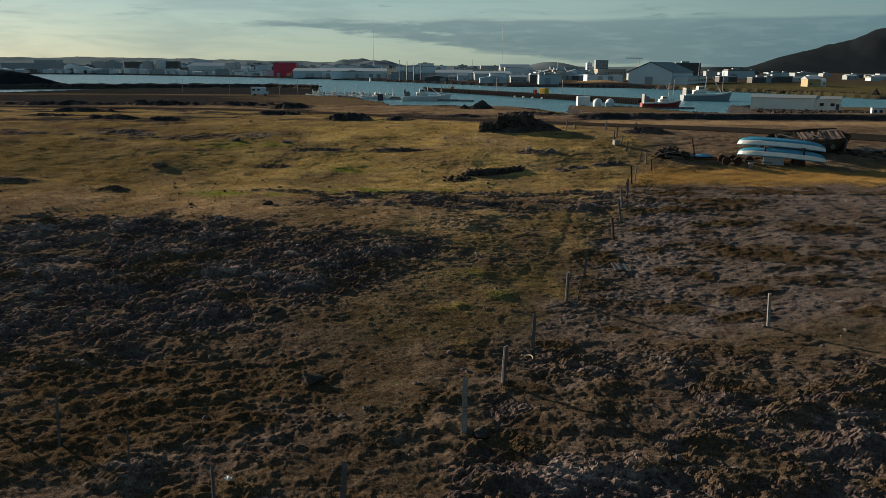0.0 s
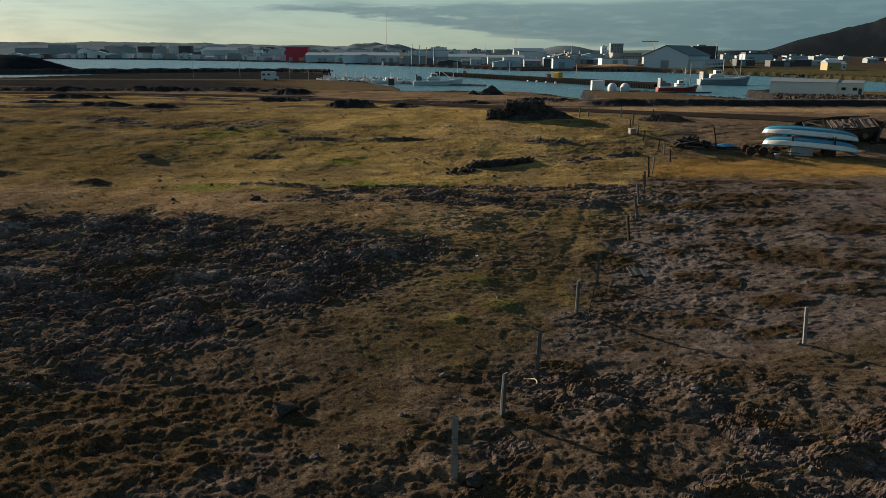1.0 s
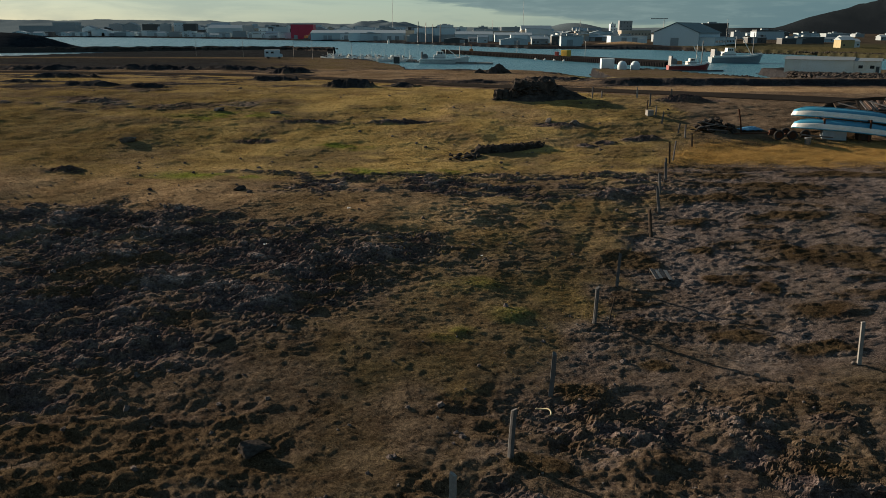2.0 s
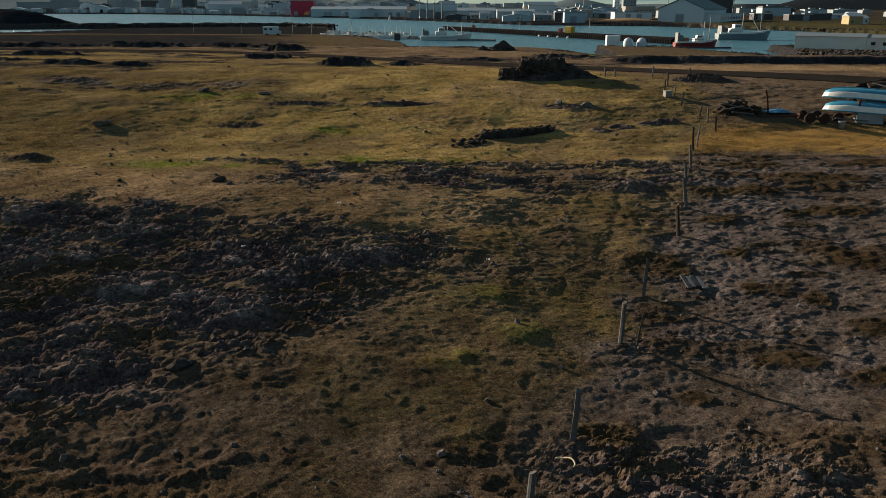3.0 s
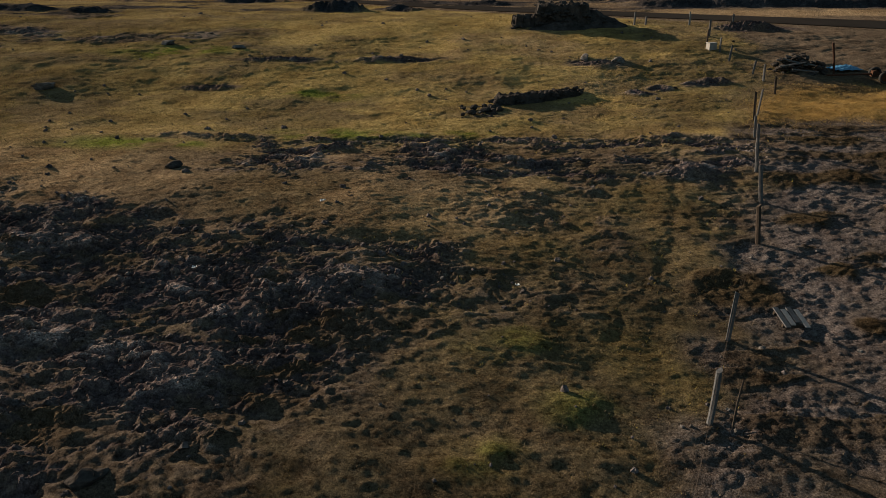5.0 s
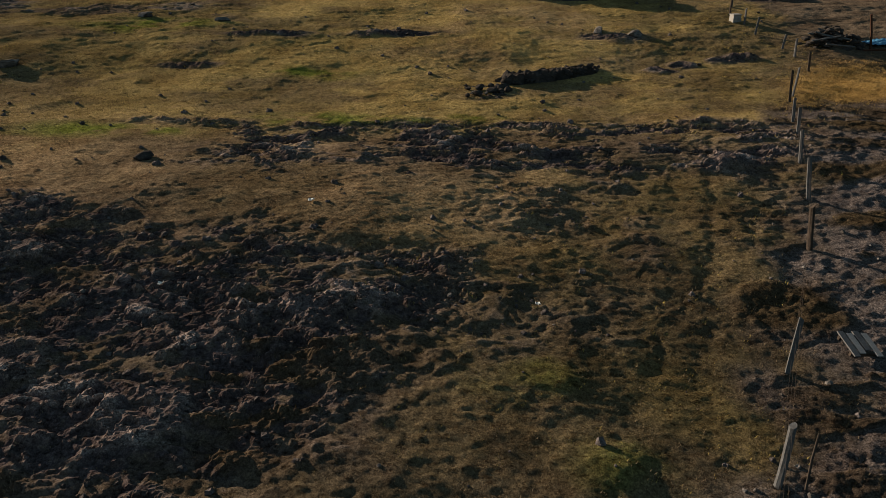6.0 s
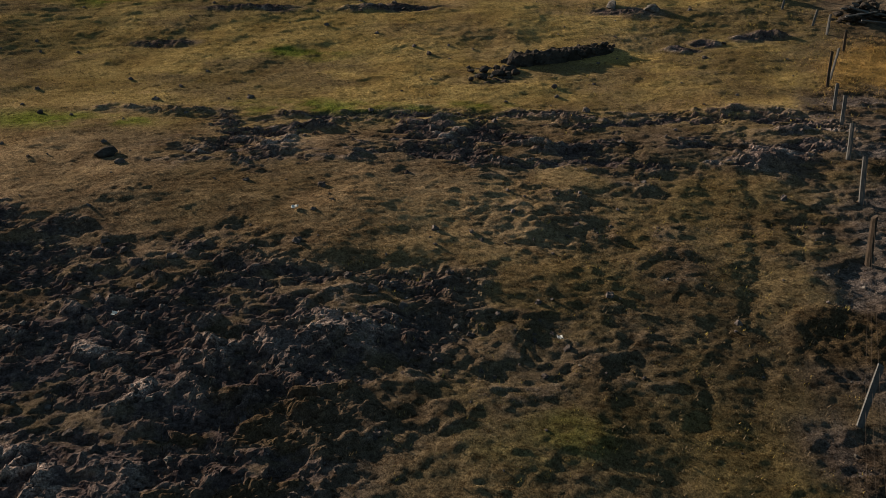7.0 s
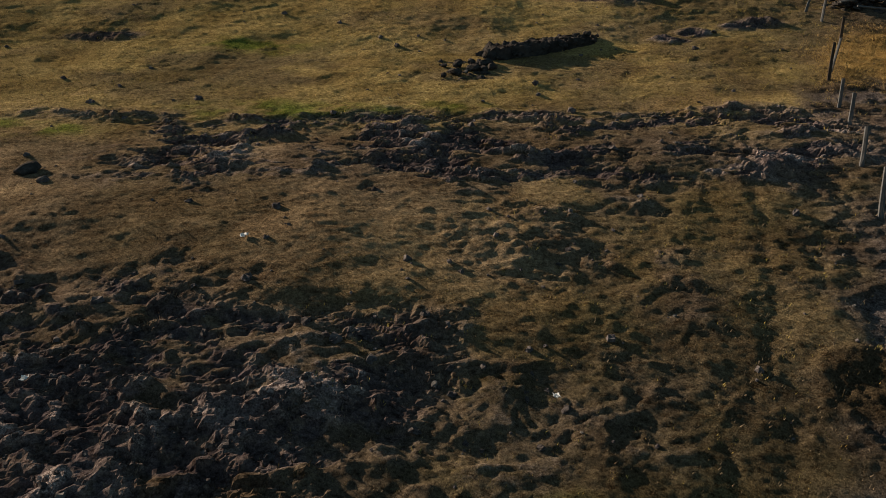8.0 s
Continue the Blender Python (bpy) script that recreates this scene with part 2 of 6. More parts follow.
M_PALEWOOD = surface("bleached boards", (0.28, 0.265, 0.25), 0.85, worn=(0.19, 0.185, 0.18), grain=30, spots=6, amount=0.6, bump=0.5)
M_DARKWOOD = surface("dark tarred wood", (0.07, 0.055, 0.045), 0.85, worn=(0.03, 0.025, 0.02), grain=24, spots=4, amount=0.7, bump=0.5, random_tint=0.15)
M_WHITEPOST = surface("white painted post", (0.27, 0.265, 0.255), 0.8, worn=(0.13, 0.125, 0.115), grain=30, spots=5, amount=0.6)
M_WIRE = surface("rusted wire", (0.06, 0.05, 0.045), 0.8, 0.0, worn=(0.08, 0.06, 0.045), grain=40, spots=4)
M_RUST = surface("rusty iron", (0.075, 0.04, 0.028), 0.85, 0.2, worn=(0.06, 0.03, 0.02), grain=25, spots=5, amount=0.8)
M_RUBBER = surface("old rubber", (0.03, 0.03, 0.03), 0.85, worn=(0.06, 0.055, 0.05), grain=20, spots=3)
M_BLUE = surface("faded blue boat paint", (0.022, 0.23, 0.37), 0.45, worn=(0.05, 0.16, 0.25), grain=18, spots=2.0, amount=0.55)
M_WHITE = surface("chalky white boat paint", (0.72, 0.74, 0.72), 0.5, worn=(0.50, 0.50, 0.46), grain=16, spots=1.6, amount=0.5)
M_TARP = surface("blue tarpaulin", (0.06, 0.22, 0.38), 0.5, worn=(0.04, 0.13, 0.23), grain=10, spots=3, amount=0.6)
# quay near black: shade among the pier's piles put into the colour
M_QUAY = surface("shade-dark quay face", (0.018, 0.018, 0.02), 0.9, worn=(0.012, 0.012, 0.013), grain=4, spots=0.3, amount=0.6)
M_CONCRETE = surface("weathered concrete", (0.30, 0.29, 0.27), 0.9, worn=(0.17, 0.16, 0.15), grain=6, spots=0.8, amount=0.6)
M_ASPHALT = surface("worn asphalt", (0.034, 0.03, 0.027), 0.9, worn=(0.022, 0.02, 0.018), grain=20, spots=0.4, amount=0.6)
M_WALL = {
    # pale, white and grey carry the blue of haze and sky-lit shade
    "pale": surface("haze-tinted pale grey cladding", (0.36, 0.465, 0.52), 0.6, worn=(0.33, 0.42, 0.48), grain=3, spots=0.08, amount=0.6),
    "white": surface("haze-tinted white cladding", (0.52, 0.62, 0.67), 0.6, worn=(0.48, 0.56, 0.60), grain=3, spots=0.08, amount=0.6),
    "grey": surface("haze-tinted grey cladding", (0.24, 0.29, 0.32), 0.6, worn=(0.18, 0.215, 0.235), grain=3, spots=0.08, amount=0.6),
    "dark": surface("dark cladding", (0.055, 0.06, 0.065), 0.6, worn=(0.035, 0.04, 0.04), grain=3, spots=0.08, amount=0.6),
    "red": surface("crimson cladding", (0.42, 0.02, 0.06), 0.55, worn=(0.30, 0.014, 0.035), grain=3, spots=0.1, amount=0.5),
    "cream": surface("cream render", (0.36, 0.33, 0.28), 0.8, worn=(0.38, 0.32, 0.25), grain=3, spots=0.2, amount=0.5),
    "yellow": surface("ochre house paint", (0.36, 0.30, 0.15), 0.7, worn=(0.25, 0.18, 0.07), grain=3, spots=0.3, amount=0.5),
    "tower": surface("grey apartment panels", (0.15, 0.18, 0.20), 0.6, worn=(0.2, 0.22, 0.24), grain=3, spots=0.2, amount=0.5),
}
M_ROOF = surface("grey sheet roofing", (0.17, 0.20, 0.22), 0.5, worn=(0.12, 0.14, 0.15), grain=3, spots=0.1, amount=0.6)
M_ROOFLIGHT = surface("light sheet roofing", (0.29, 0.35, 0.38), 0.45, worn=(0.3, 0.35, 0.37), grain=3, spots=0.1, amount=0.6)
M_TEAL = surface("dark teal sheet roofing", (0.04, 0.085, 0.09), 0.5, worn=(0.03, 0.06, 0.065), grain=3, spots=0.1, amount=0.6)
M_GLASS = surface("dark window glass", (0.02, 0.025, 0.03), 0.12, worn=(0.03, 0.035, 0.04), amount=0.2, bump=0.0)
M_HULL = surface("dark ship paint", (0.03, 0.035, 0.05), 0.4, worn=(0.05, 0.04, 0.035), grain=6, spots=0.5, amount=0.5)
M_REDHULL = surface("red ship paint", (0.26, 0.03, 0.03), 0.45, worn=(0.18, 0.03, 0.025), grain=6, spots=0.5, amount=0.5)
M_YELLOW = surface("yellow container paint", (0.62, 0.40, 0.03), 0.5, worn=(0.45, 0.28, 0.03), grain=4, spots=0.6, amount=0.5)
M_ORANGE = surface("orange machine paint", (0.50, 0.17, 0.04), 0.5, worn=(0.33, 0.12, 0.04), grain=4, spots=0.6, amount=0.5)
M_STEEL = surface("dull steel", (0.20, 0.21, 0.22), 0.5, 0.5, worn=(0.12, 0.12, 0.12), grain=10, spots=1.0, amount=0.5)
M_BLADE = surface("dry grass blades", (0.25, 0.19, 0.125), 0.9, worn=(0.13, 0.098, 0.065), grain=1.5, spots=0.3, amount=0.8, bump=0)
M_GOLDBLADE = surface("golden tall grass", (0.46, 0.31, 0.115), 0.9, worn=(0.36, 0.235, 0.085), grain=1.5, spots=0.4, amount=0.7, bump=0)
M_SPRIG = surface("heather sprigs", (0.065, 0.051, 0.024), 0.9, worn=(0.035, 0.027, 0.013), grain=2, spots=0.5, amount=0.8, bump=0)
M_GREENBLADE = surface("green tussock blades", (0.42, 0.32, 0.10), 0.9, worn=(0.26, 0.21, 0.055), grain=1.5, spots=0.4, amount=0.7, bump=0)


# ---- mesh helpers ----
class Shape:
    """Gathers vertices and faces of one mesh."""

    def __init__(self):
        self.v, self.f = [], []

    def add(self, verts, faces, m=None):
        n = len(self.v)
        self.v += [tuple(m @ Vector(p)) for p in verts] if m is not None else [tuple(p) for p in verts]
        self.f += [tuple(i + n for i in f) for f in faces]
        return self

    def box(self, x0, x1, y0, y1, z0, z1, m=None, taper=0.0):
        a, b = taper, taper
        v = [(x0, y0, z0), (x1, y0, z0), (x1, y1, z0), (x0, y1, z0), (x0 + a, y0 + b, z1), (x1 - a, y0 + b, z1), (x1 - a, y1 - b, z1), (x0 + a, y1 - b, z1)]
        return self.add(v, [(3, 2, 1, 0), (4, 5, 6, 7), (0, 1, 5, 4), (1, 2, 6, 5), (2, 3, 7, 6), (3, 0, 4, 7)], m)

    def tube(self, path, radii, sides=8):
        rings = []
        for i, p in enumerate(path):
            p = Vector(p)
            d = Vector(path[min(i + 1, len(path) - 1)]) - Vector(path[max(i - 1, 0)])
            q = d.to_track_quat("Z", "Y")
            r = radii[i] if isinstance(radii, (list, tuple)) else radii
            rings.append([p + q @ Vector((math.cos(a) * r, math.sin(a) * r, 0)) for a in (2 * math.pi * k / sides for k in range(sides))])
        n, verts = len(rings), [v for ring in rings for v in ring]
        faces = [(i * sides + k, i * sides + (k + 1) % sides, (i + 1) * sides + (k + 1) % sides, (i + 1) * sides + k) for i in range(n - 1) for k in range(sides)]
        faces += [tuple(reversed(range(sides))), tuple((n - 1) * sides + k for k in range(sides))]
        return self.add(verts, faces)

    def prism(self, outline, y0, y1, m=None):
        n = len(outline)
        v = [(x, y0, z) for x, z in outline] + [(x, y1, z) for x, z in outline]
        return self.add(v, [tuple(range(n)), tuple(reversed(range(n, 2 * n)))] + [(i, i + n, (i + 1) % n + n, (i + 1) % n) for i in range(n)], m)

    def mesh(self, name, material, smooth=False):
        me = bpy.data.meshes.new(name)
        me.from_pydata(self.v, [], self.f)
        me.materials.append(material)
        if smooth:
            me.shade_smooth()
        me.validate()
        return me


def part(name, shape, material, parent, label="", smooth=False):
    ob = new(name, shape.mesh(name, material, smooth) if isinstance(shape, Shape) else shape)
    ob.parent = parent
    return tagged(ob, label)


def thing(name, m, label, category, group="", kind=""):
    ob = new(name)
    ob.empty_display_size = 0.2
    ob.matrix_world = m
    return tagged(ob, label, category, group, kind)


def solo(name, shape, material, m, label, category, group="", kind="", smooth=False):
    ob = new(name, shape.mesh(name, material, smooth) if isinstance(shape, Shape) else shape)
    ob.matrix_world = m
    return tagged(ob, label, category, group, kind)


def ball(rng, sub=1, rough=0.28, flat=0.75):
    """A lumpy stone about 1 m across, its base near z = 0."""
    bm = bmesh.new()
    bmesh.ops.create_icosphere(bm, subdivisions=sub, radius=0.5)
    off = Vector((rng.uniform(-50, 50), rng.uniform(-50, 50), rng.uniform(-50, 50)))
    cut = [(Vector((rng.uniform(-1, 1), rng.uniform(-1, 1), rng.uniform(-0.3, 1))).normalized(), rng.uniform(0.2, 0.38)) for _ in range(8)]
    for v in bm.verts:
        p = v.co * (1 + rough * noise.noise(v.co * 2.4 + off) * 1.6)
        for d, lim in cut:
            over = p.dot(d) - lim
            if over > 0:
                p -= d * over * 0.85
        v.co = Vector((p.x, p.y, p.z * flat + 0.3))
    verts, faces = [tuple(v.co) for v in bm.verts], [tuple(v.index for v in f.verts) for f in bm.faces]
    bm.free()
    return verts, faces


# ---- the ground: one sheet from behind the camera to the far hills ----
def hash2(ix, iy, seed):
    h = (ix.astype(np.int64) * 374761393 + iy.astype(np.int64) * 668265263 + seed * 1442695041) & 0x7FFFFFFF
    h = ((h ^ (h >> 13)) * 1274126177) & 0x7FFFFFFF
    return ((h ^ (h >> 16)) & 0xFFFFFF) / float(0xFFFFFF)


def vnoise(x, y, scale, seed):
    """Smooth noise from -1 to 1 with features about scale metres across."""
    x, y = x / scale, y / scale
    ix, iy = np.floor(x), np.floor(y)
    fx, fy = x - ix, y - iy
    fx, fy = fx * fx * fx * (fx * (fx * 6 - 15) + 10), fy * fy * fy * (fy * (fy * 6 - 15) + 10)
    a, b = hash2(ix, iy, seed), hash2(ix + 1, iy, seed)
    c, d = hash2(ix, iy + 1, seed), hash2(ix + 1, iy + 1, seed)
    return 2 * (a + (b - a) * fx + (c - a) * fy + (a - b - c + d) * fx * fy) - 1


def fbm(x, y, scale, seed, octaves=4, gain=0.5):
    total, amp, norm = 0, 1.0, 0
    for i in range(octaves):
        ca, sa = math.cos(0.6 * i + seed), math.sin(0.6 * i + seed)
        total = total + amp * vnoise(x * ca - y * sa, x * sa + y * ca, scale / 2 ** i, seed + 17 * i)
        norm += amp
        amp *= gain
    return total / norm


def cells(x, y, scale, seed):
    """Distance to the nearest scattered point, in cells, and that cell's random number."""
    x, y = x / scale, y / scale
    ix, iy = np.floor(x), np.floor(y)
    best, rnd = np.full(x.shape, 9.0), np.zeros(x.shape)
    for dx in (-1, 0, 1):
        for dy in (-1, 0, 1):
            cx, cy = ix + dx, iy + dy
            d = np.hypot(cx + hash2(cx, cy, seed) - x, cy + hash2(cx, cy, seed + 5) - y)
            near = d < best
            best, rnd = np.where(near, d, best), np.where(near, hash2(cx, cy, seed + 9), rnd)
    return best, rnd


def step(v, lo, hi):
    s = np.clip((v - lo) / (hi - lo), 0, 1)
    return s * s * (3 - 2 * s)


def table(v, points):
    return np.interp(v, [p[0] for p in points], [p[1] for p in points])


PROFILE = [(-60, -1.0), (6, -0.95), (12, -0.75), (18, -0.3), (20.6, -0.18), (27, 0.55), (33.5, 1.5), (38, 1.75), (42, 1.95), (45, 2.6), (48, 3.05), (53, 3.6), (60, 3.75), (75, 3.75), (82, 3.7)]
TILT = [(-16, 0.0), (-8, 0.6), (-4, 0.85), (-2, 0.75), (0, 0.4), (2.5, -0.25), (4.5, -0.8), (6.5, -1.0), (9, -0.75), (14, 0.0)]
LEFT_FALL = [(82, 3.7), (95, 1.6), (110, 0.0), (130, -1.5), (200, -2.0), (340, -2.1)]
RIGHT_FALL = [(82, 3.7), (105, 2.4), (150, 0.0), (210, -0.6)]
COAST = [(-300, 220), (-200, 230), (-166, 300), (-150, 352), (-110, 382), (-84, 392), (-58, 362), (-49, 286), (-32, 266), (-18, 232), (-7, 160), (2, 112), (10, 100), (24, 100), (31, 196), (46, 196), (58, 140), (66, 150), (74, 205), (95, 205), (120, 190), (300, 190)]
FAR_SHORE = [(-900, 1010), (-427, 1018), (-268, 900), (-124, 750), (-10, 570), (39, 470), (123, 455), (149, 390), (165, 300), (400, 300), (900, 320)]
RIDGE = [(-2600, 27), (-1243, 24), (-963, 23), (-717, 21), (-553, 19), (-420, 17), (-320, 16), (-265, 29), (-230, 22), (-199, 25), (-140, 10), (0, 9), (600, 9), (2600, 12)]
MOUNTAIN = [(780, 0), (815, 10), (860, 27), (930, 45), (1000, 60), (1050, 72), (1111, 98), (1184, 118), (1290, 150), (1450, 180), (1700, 170), (2600, 60)]
FENCE_LINE = [(-60, -30), (12.7, -1.0), (15.8, 0.5), (18.06, 1.55), (20.6, 2.54), (24.2, 4.06), (26.6, 5.1), (30.6, 7.0), (36.4, 8.9), (39.2, 9.7), (44.0, 11.5), (60, 13), (200, 40)]
ROAD = [(-60, 76), (-21, 71.5), (-11, 67), (-1, 60), (5.6, 57.4), (14, 54.5), (21.4, 52.3), (28, 50), (60, 42)]
# dark rock outcrops: x, y, half width, half depth, height
OUTCROPS = [(-30.5, 60.5, 2.2, 0.9, 0.35), (-24.8, 58.2, 2.6, 1.0, 0.4), (-20.5, 57.3, 1.9, 0.8, 0.35), (-20.6, 50.4, 1.6, 0.5, 0.25),
            (-22.0, 38.9, 1.5, 0.5, 0.25), (-16.2, 36.8, 1.0, 0.4, 0.2), (-9.6, 42.7, 1.0, 0.4, 0.2), (-7.3, 45.9, 1.8, 0.35, 0.22),
            (-2.6, 46.0, 1.9, 0.3, 0.15), (5.3, 45.6, 1.4, 0.5, 0.15), (9.5, 43.6, 0.8, 0.4, 0.25), (8.8, 43.2, 0.6, 0.3, 0.1)]
OUTCROPS_FAR = [(-7.0, 58.2, 1.9, 0.9, 0.75), (-3.4, 58.6, 1.4, 1.0, 0.35), (13.6, 51.6, 1.9, 0.7, 0.55), (-13.5, 64.0, 2.5, 0.8, 0.5),
                 (-31.0, 66.0, 4.0, 1.0, 0.5), (-14.5, 74.0, 2.0, 1.2, 0.8),
                (-39.0, 78.0, 5.5, 1.6, 0.65), (-29.0, 79.0, 5.5, 1.5, 0.7), (-20.5, 80.0, 4.5, 1.3, 0.5), (-50.0, 77.0, 6.0, 1.5, 0.6),
                (6.6, 42.3, 0.5, 0.25, 0.08), (7.6, 42.9, 0.6, 0.3, 0.1), (-35.0, 52.0, 3.0, 0.7, 0.3), (1.5, 62.0, 2.2, 0.8, 0.3), (8.0, 66.0, 3.0, 1.0, 0.35)]
OUTCROPS_NEAR = [(9.3, 15.6, 1.3, 0.8, 0.30), (8.0, 16.6, 1.2, 0.6, 0.19), (6.3, 18.9, 0.8, 0.5, 0.17), (8.2, 19.6, 0.9, 0.5, 0.15), (-6.6, 14.2, 0.9, 0.7, 0.21),
                 (5.4, 15.6, 0.8, 0.5, 0.18), (-4.6, 33.9, 0.6, 0.3, 0.10), (-1.2, 34.4, 0.5, 0.25, 0.10)]
# dark heather patches, the first only a dark patch by the corner post: x, y, half width, half depth
HEATHER = [(1.65, 15.4, 0.8, 0.5), (11.2, 28.7, 1.0, 0.7), (12.6, 28.2, 0.9, 0.5), (10.3, 25.1, 0.95, 0.55), (7.6, 23.6, 1.0, 0.3), (9.6, 23.1, 0.9, 0.3), (13.5, 27.6, 0.9, 0.35),
           (13.7, 23.0, 0.9, 0.4), (7.8, 27.0, 0.4, 0.4), (5.9, 28.4, 0.95, 0.8), (8.6, 31.5, 0.7, 0.4), (3.2, 20.7, 0.6, 0.45), (5.3, 22.2, 0.5, 0.3),
           (9.6, 33.6, 1.6, 0.5), (13.0, 35.0, 2.0, 0.5), (12.0, 31.8, 1.3, 0.45), (16.0, 31.0, 1.5, 0.5), (16.4, 37.0, 2.5, 0.5), (8.4, 29.2, 0.5, 0.35),
           (1.9, 18.0, 0.5, 0.35), (7.3, 18.0, 0.5, 0.4), (11.0, 36.5, 1.4, 0.5), (9.2, 26.5, 0.5, 0.3)]
GREEN_SPOTS = [(1.8, 24.4, 0.7, 0.5), (0.4, 23.1, 0.8, 0.5), (-8.0, 36.2, 2.6, 0.7), (-3.6, 36.6, 1.8, 0.4), (-12.5, 47.0, 3.0, 1.0), (-2.0, 41.5, 4.0, 1.0), (0.6, 20.5, 0.5, 0.4), (1.2, 26.0, 0.8, 0.5)]

FRESH = [(-10.2, 36.0, 1.8, 0.6), (-8.2, 35.9, 1.0, 0.4), (-3.9, 37.0, 1.9, 0.5), (-2.0, 37.0, 1.4, 0.4), (1.9, 24.4, 0.6, 0.4), (0.6, 23.0, 0.6, 0.3), (1.1, 26.0, 0.7, 0.4), (-12.5, 47.0, 2.5, 0.7), (-5.4, 41.8, 1.6, 0.5), (0.4, 37.2, 0.9, 0.3)]


def blob(x, y, spots, edge=0.45, seed=3):
    w = np.zeros(x.shape)
    jx, jy = 0.5 * fbm(x, y, 1.1, seed, 3), 0.3 * fbm(x, y, 0.8, seed + 1, 3)
    for cx, cy, rx, ry, *_ in spots:
        near = (np.abs(x - cx) < rx * 2.2 + 1) & (np.abs(y - cy) < ry * 2.2 + 1)
        d = np.hypot((x[near] + jx[near] - cx) / rx, (y[near] + jy[near] - cy) / ry)
        w[near] = np.maximum(w[near], 1 - step(d, 1 - edge, 1 + edge))
    return w


YS = np.arange(-70, 90, 0.25)
SMOOTHED = np.convolve(np.pad(table(YS, PROFILE), 8, mode="edge"), np.ones(17) / 17, "valid")


def plain(x, y):
    """The land's large form, with no small relief."""
    z = np.interp(y, YS, SMOOTHED)
    fall = np.where(x < 0, table(y, LEFT_FALL), table(y, RIGHT_FALL))
    z = np.where(y > 82, fall, z) - 0.85 * step(x, 5, 16) * step(y, 60, 78) * (y < 300)
    z = z + 0.42 * step(x, 8, 13) * step(y + 0.5 * fbm(x, y, 2.5, 19, 3), 60.4, 61.3) * (1 - step(y, 63, 74))
    # the slope tilts down to the right across the lava field
    z = z + 0.28 * table(x, TILT) * step(y, 18.5, 23) * (1 - step(y, 31, 35.5))
    coast, shore = table(x, COAST), table(x, FAR_SHORE)
    wob = np.where(y > 90, 4 * fbm(x, y, 22, 11, 2), 0)
    z = z + (-5.5 - z) * step(y + wob, coast - 3, coast + 9)
    far = np.minimum(-1.8 + (y - shore) * 0.007, 5.0)
    far = far + table(x, RIDGE) * np.exp(-((y - 2300) / 420) ** 2) * (1 + 0.4 * fbm(x, y * 0.3, 90, 21, 4))
    far = far + np.where(y > 1500, table(x, RIDGE) * 0.75 * step(y, 2300, 2700), 0)
    far = far + 14 * np.exp(-((x - 175) / 52) ** 2 - ((y - 1300) / 120) ** 2)
    far = far + 2.4 * np.exp(-((x - 100) / 16) ** 2 - ((y - 505) / 22) ** 2)
    far = far + table(x * 2050 / np.maximum(y, 1), MOUNTAIN) * np.exp(-((y - 2050) / 300) ** 2) * (1 + 0.16 * fbm(x * 1.6, y * 0.5, 130, 23, 5, 0.62))
    z = np.where(y > 280, np.where(y > shore - 6, z + (far - z) * step(y, shore - 6, shore), z), z)
    # headland across the lagoon
    z = np.maximum(z, -6 + 11.5 * np.exp(-((x + 262) / 38) ** 4 - ((y - 440) / 40) ** 2))
    return z


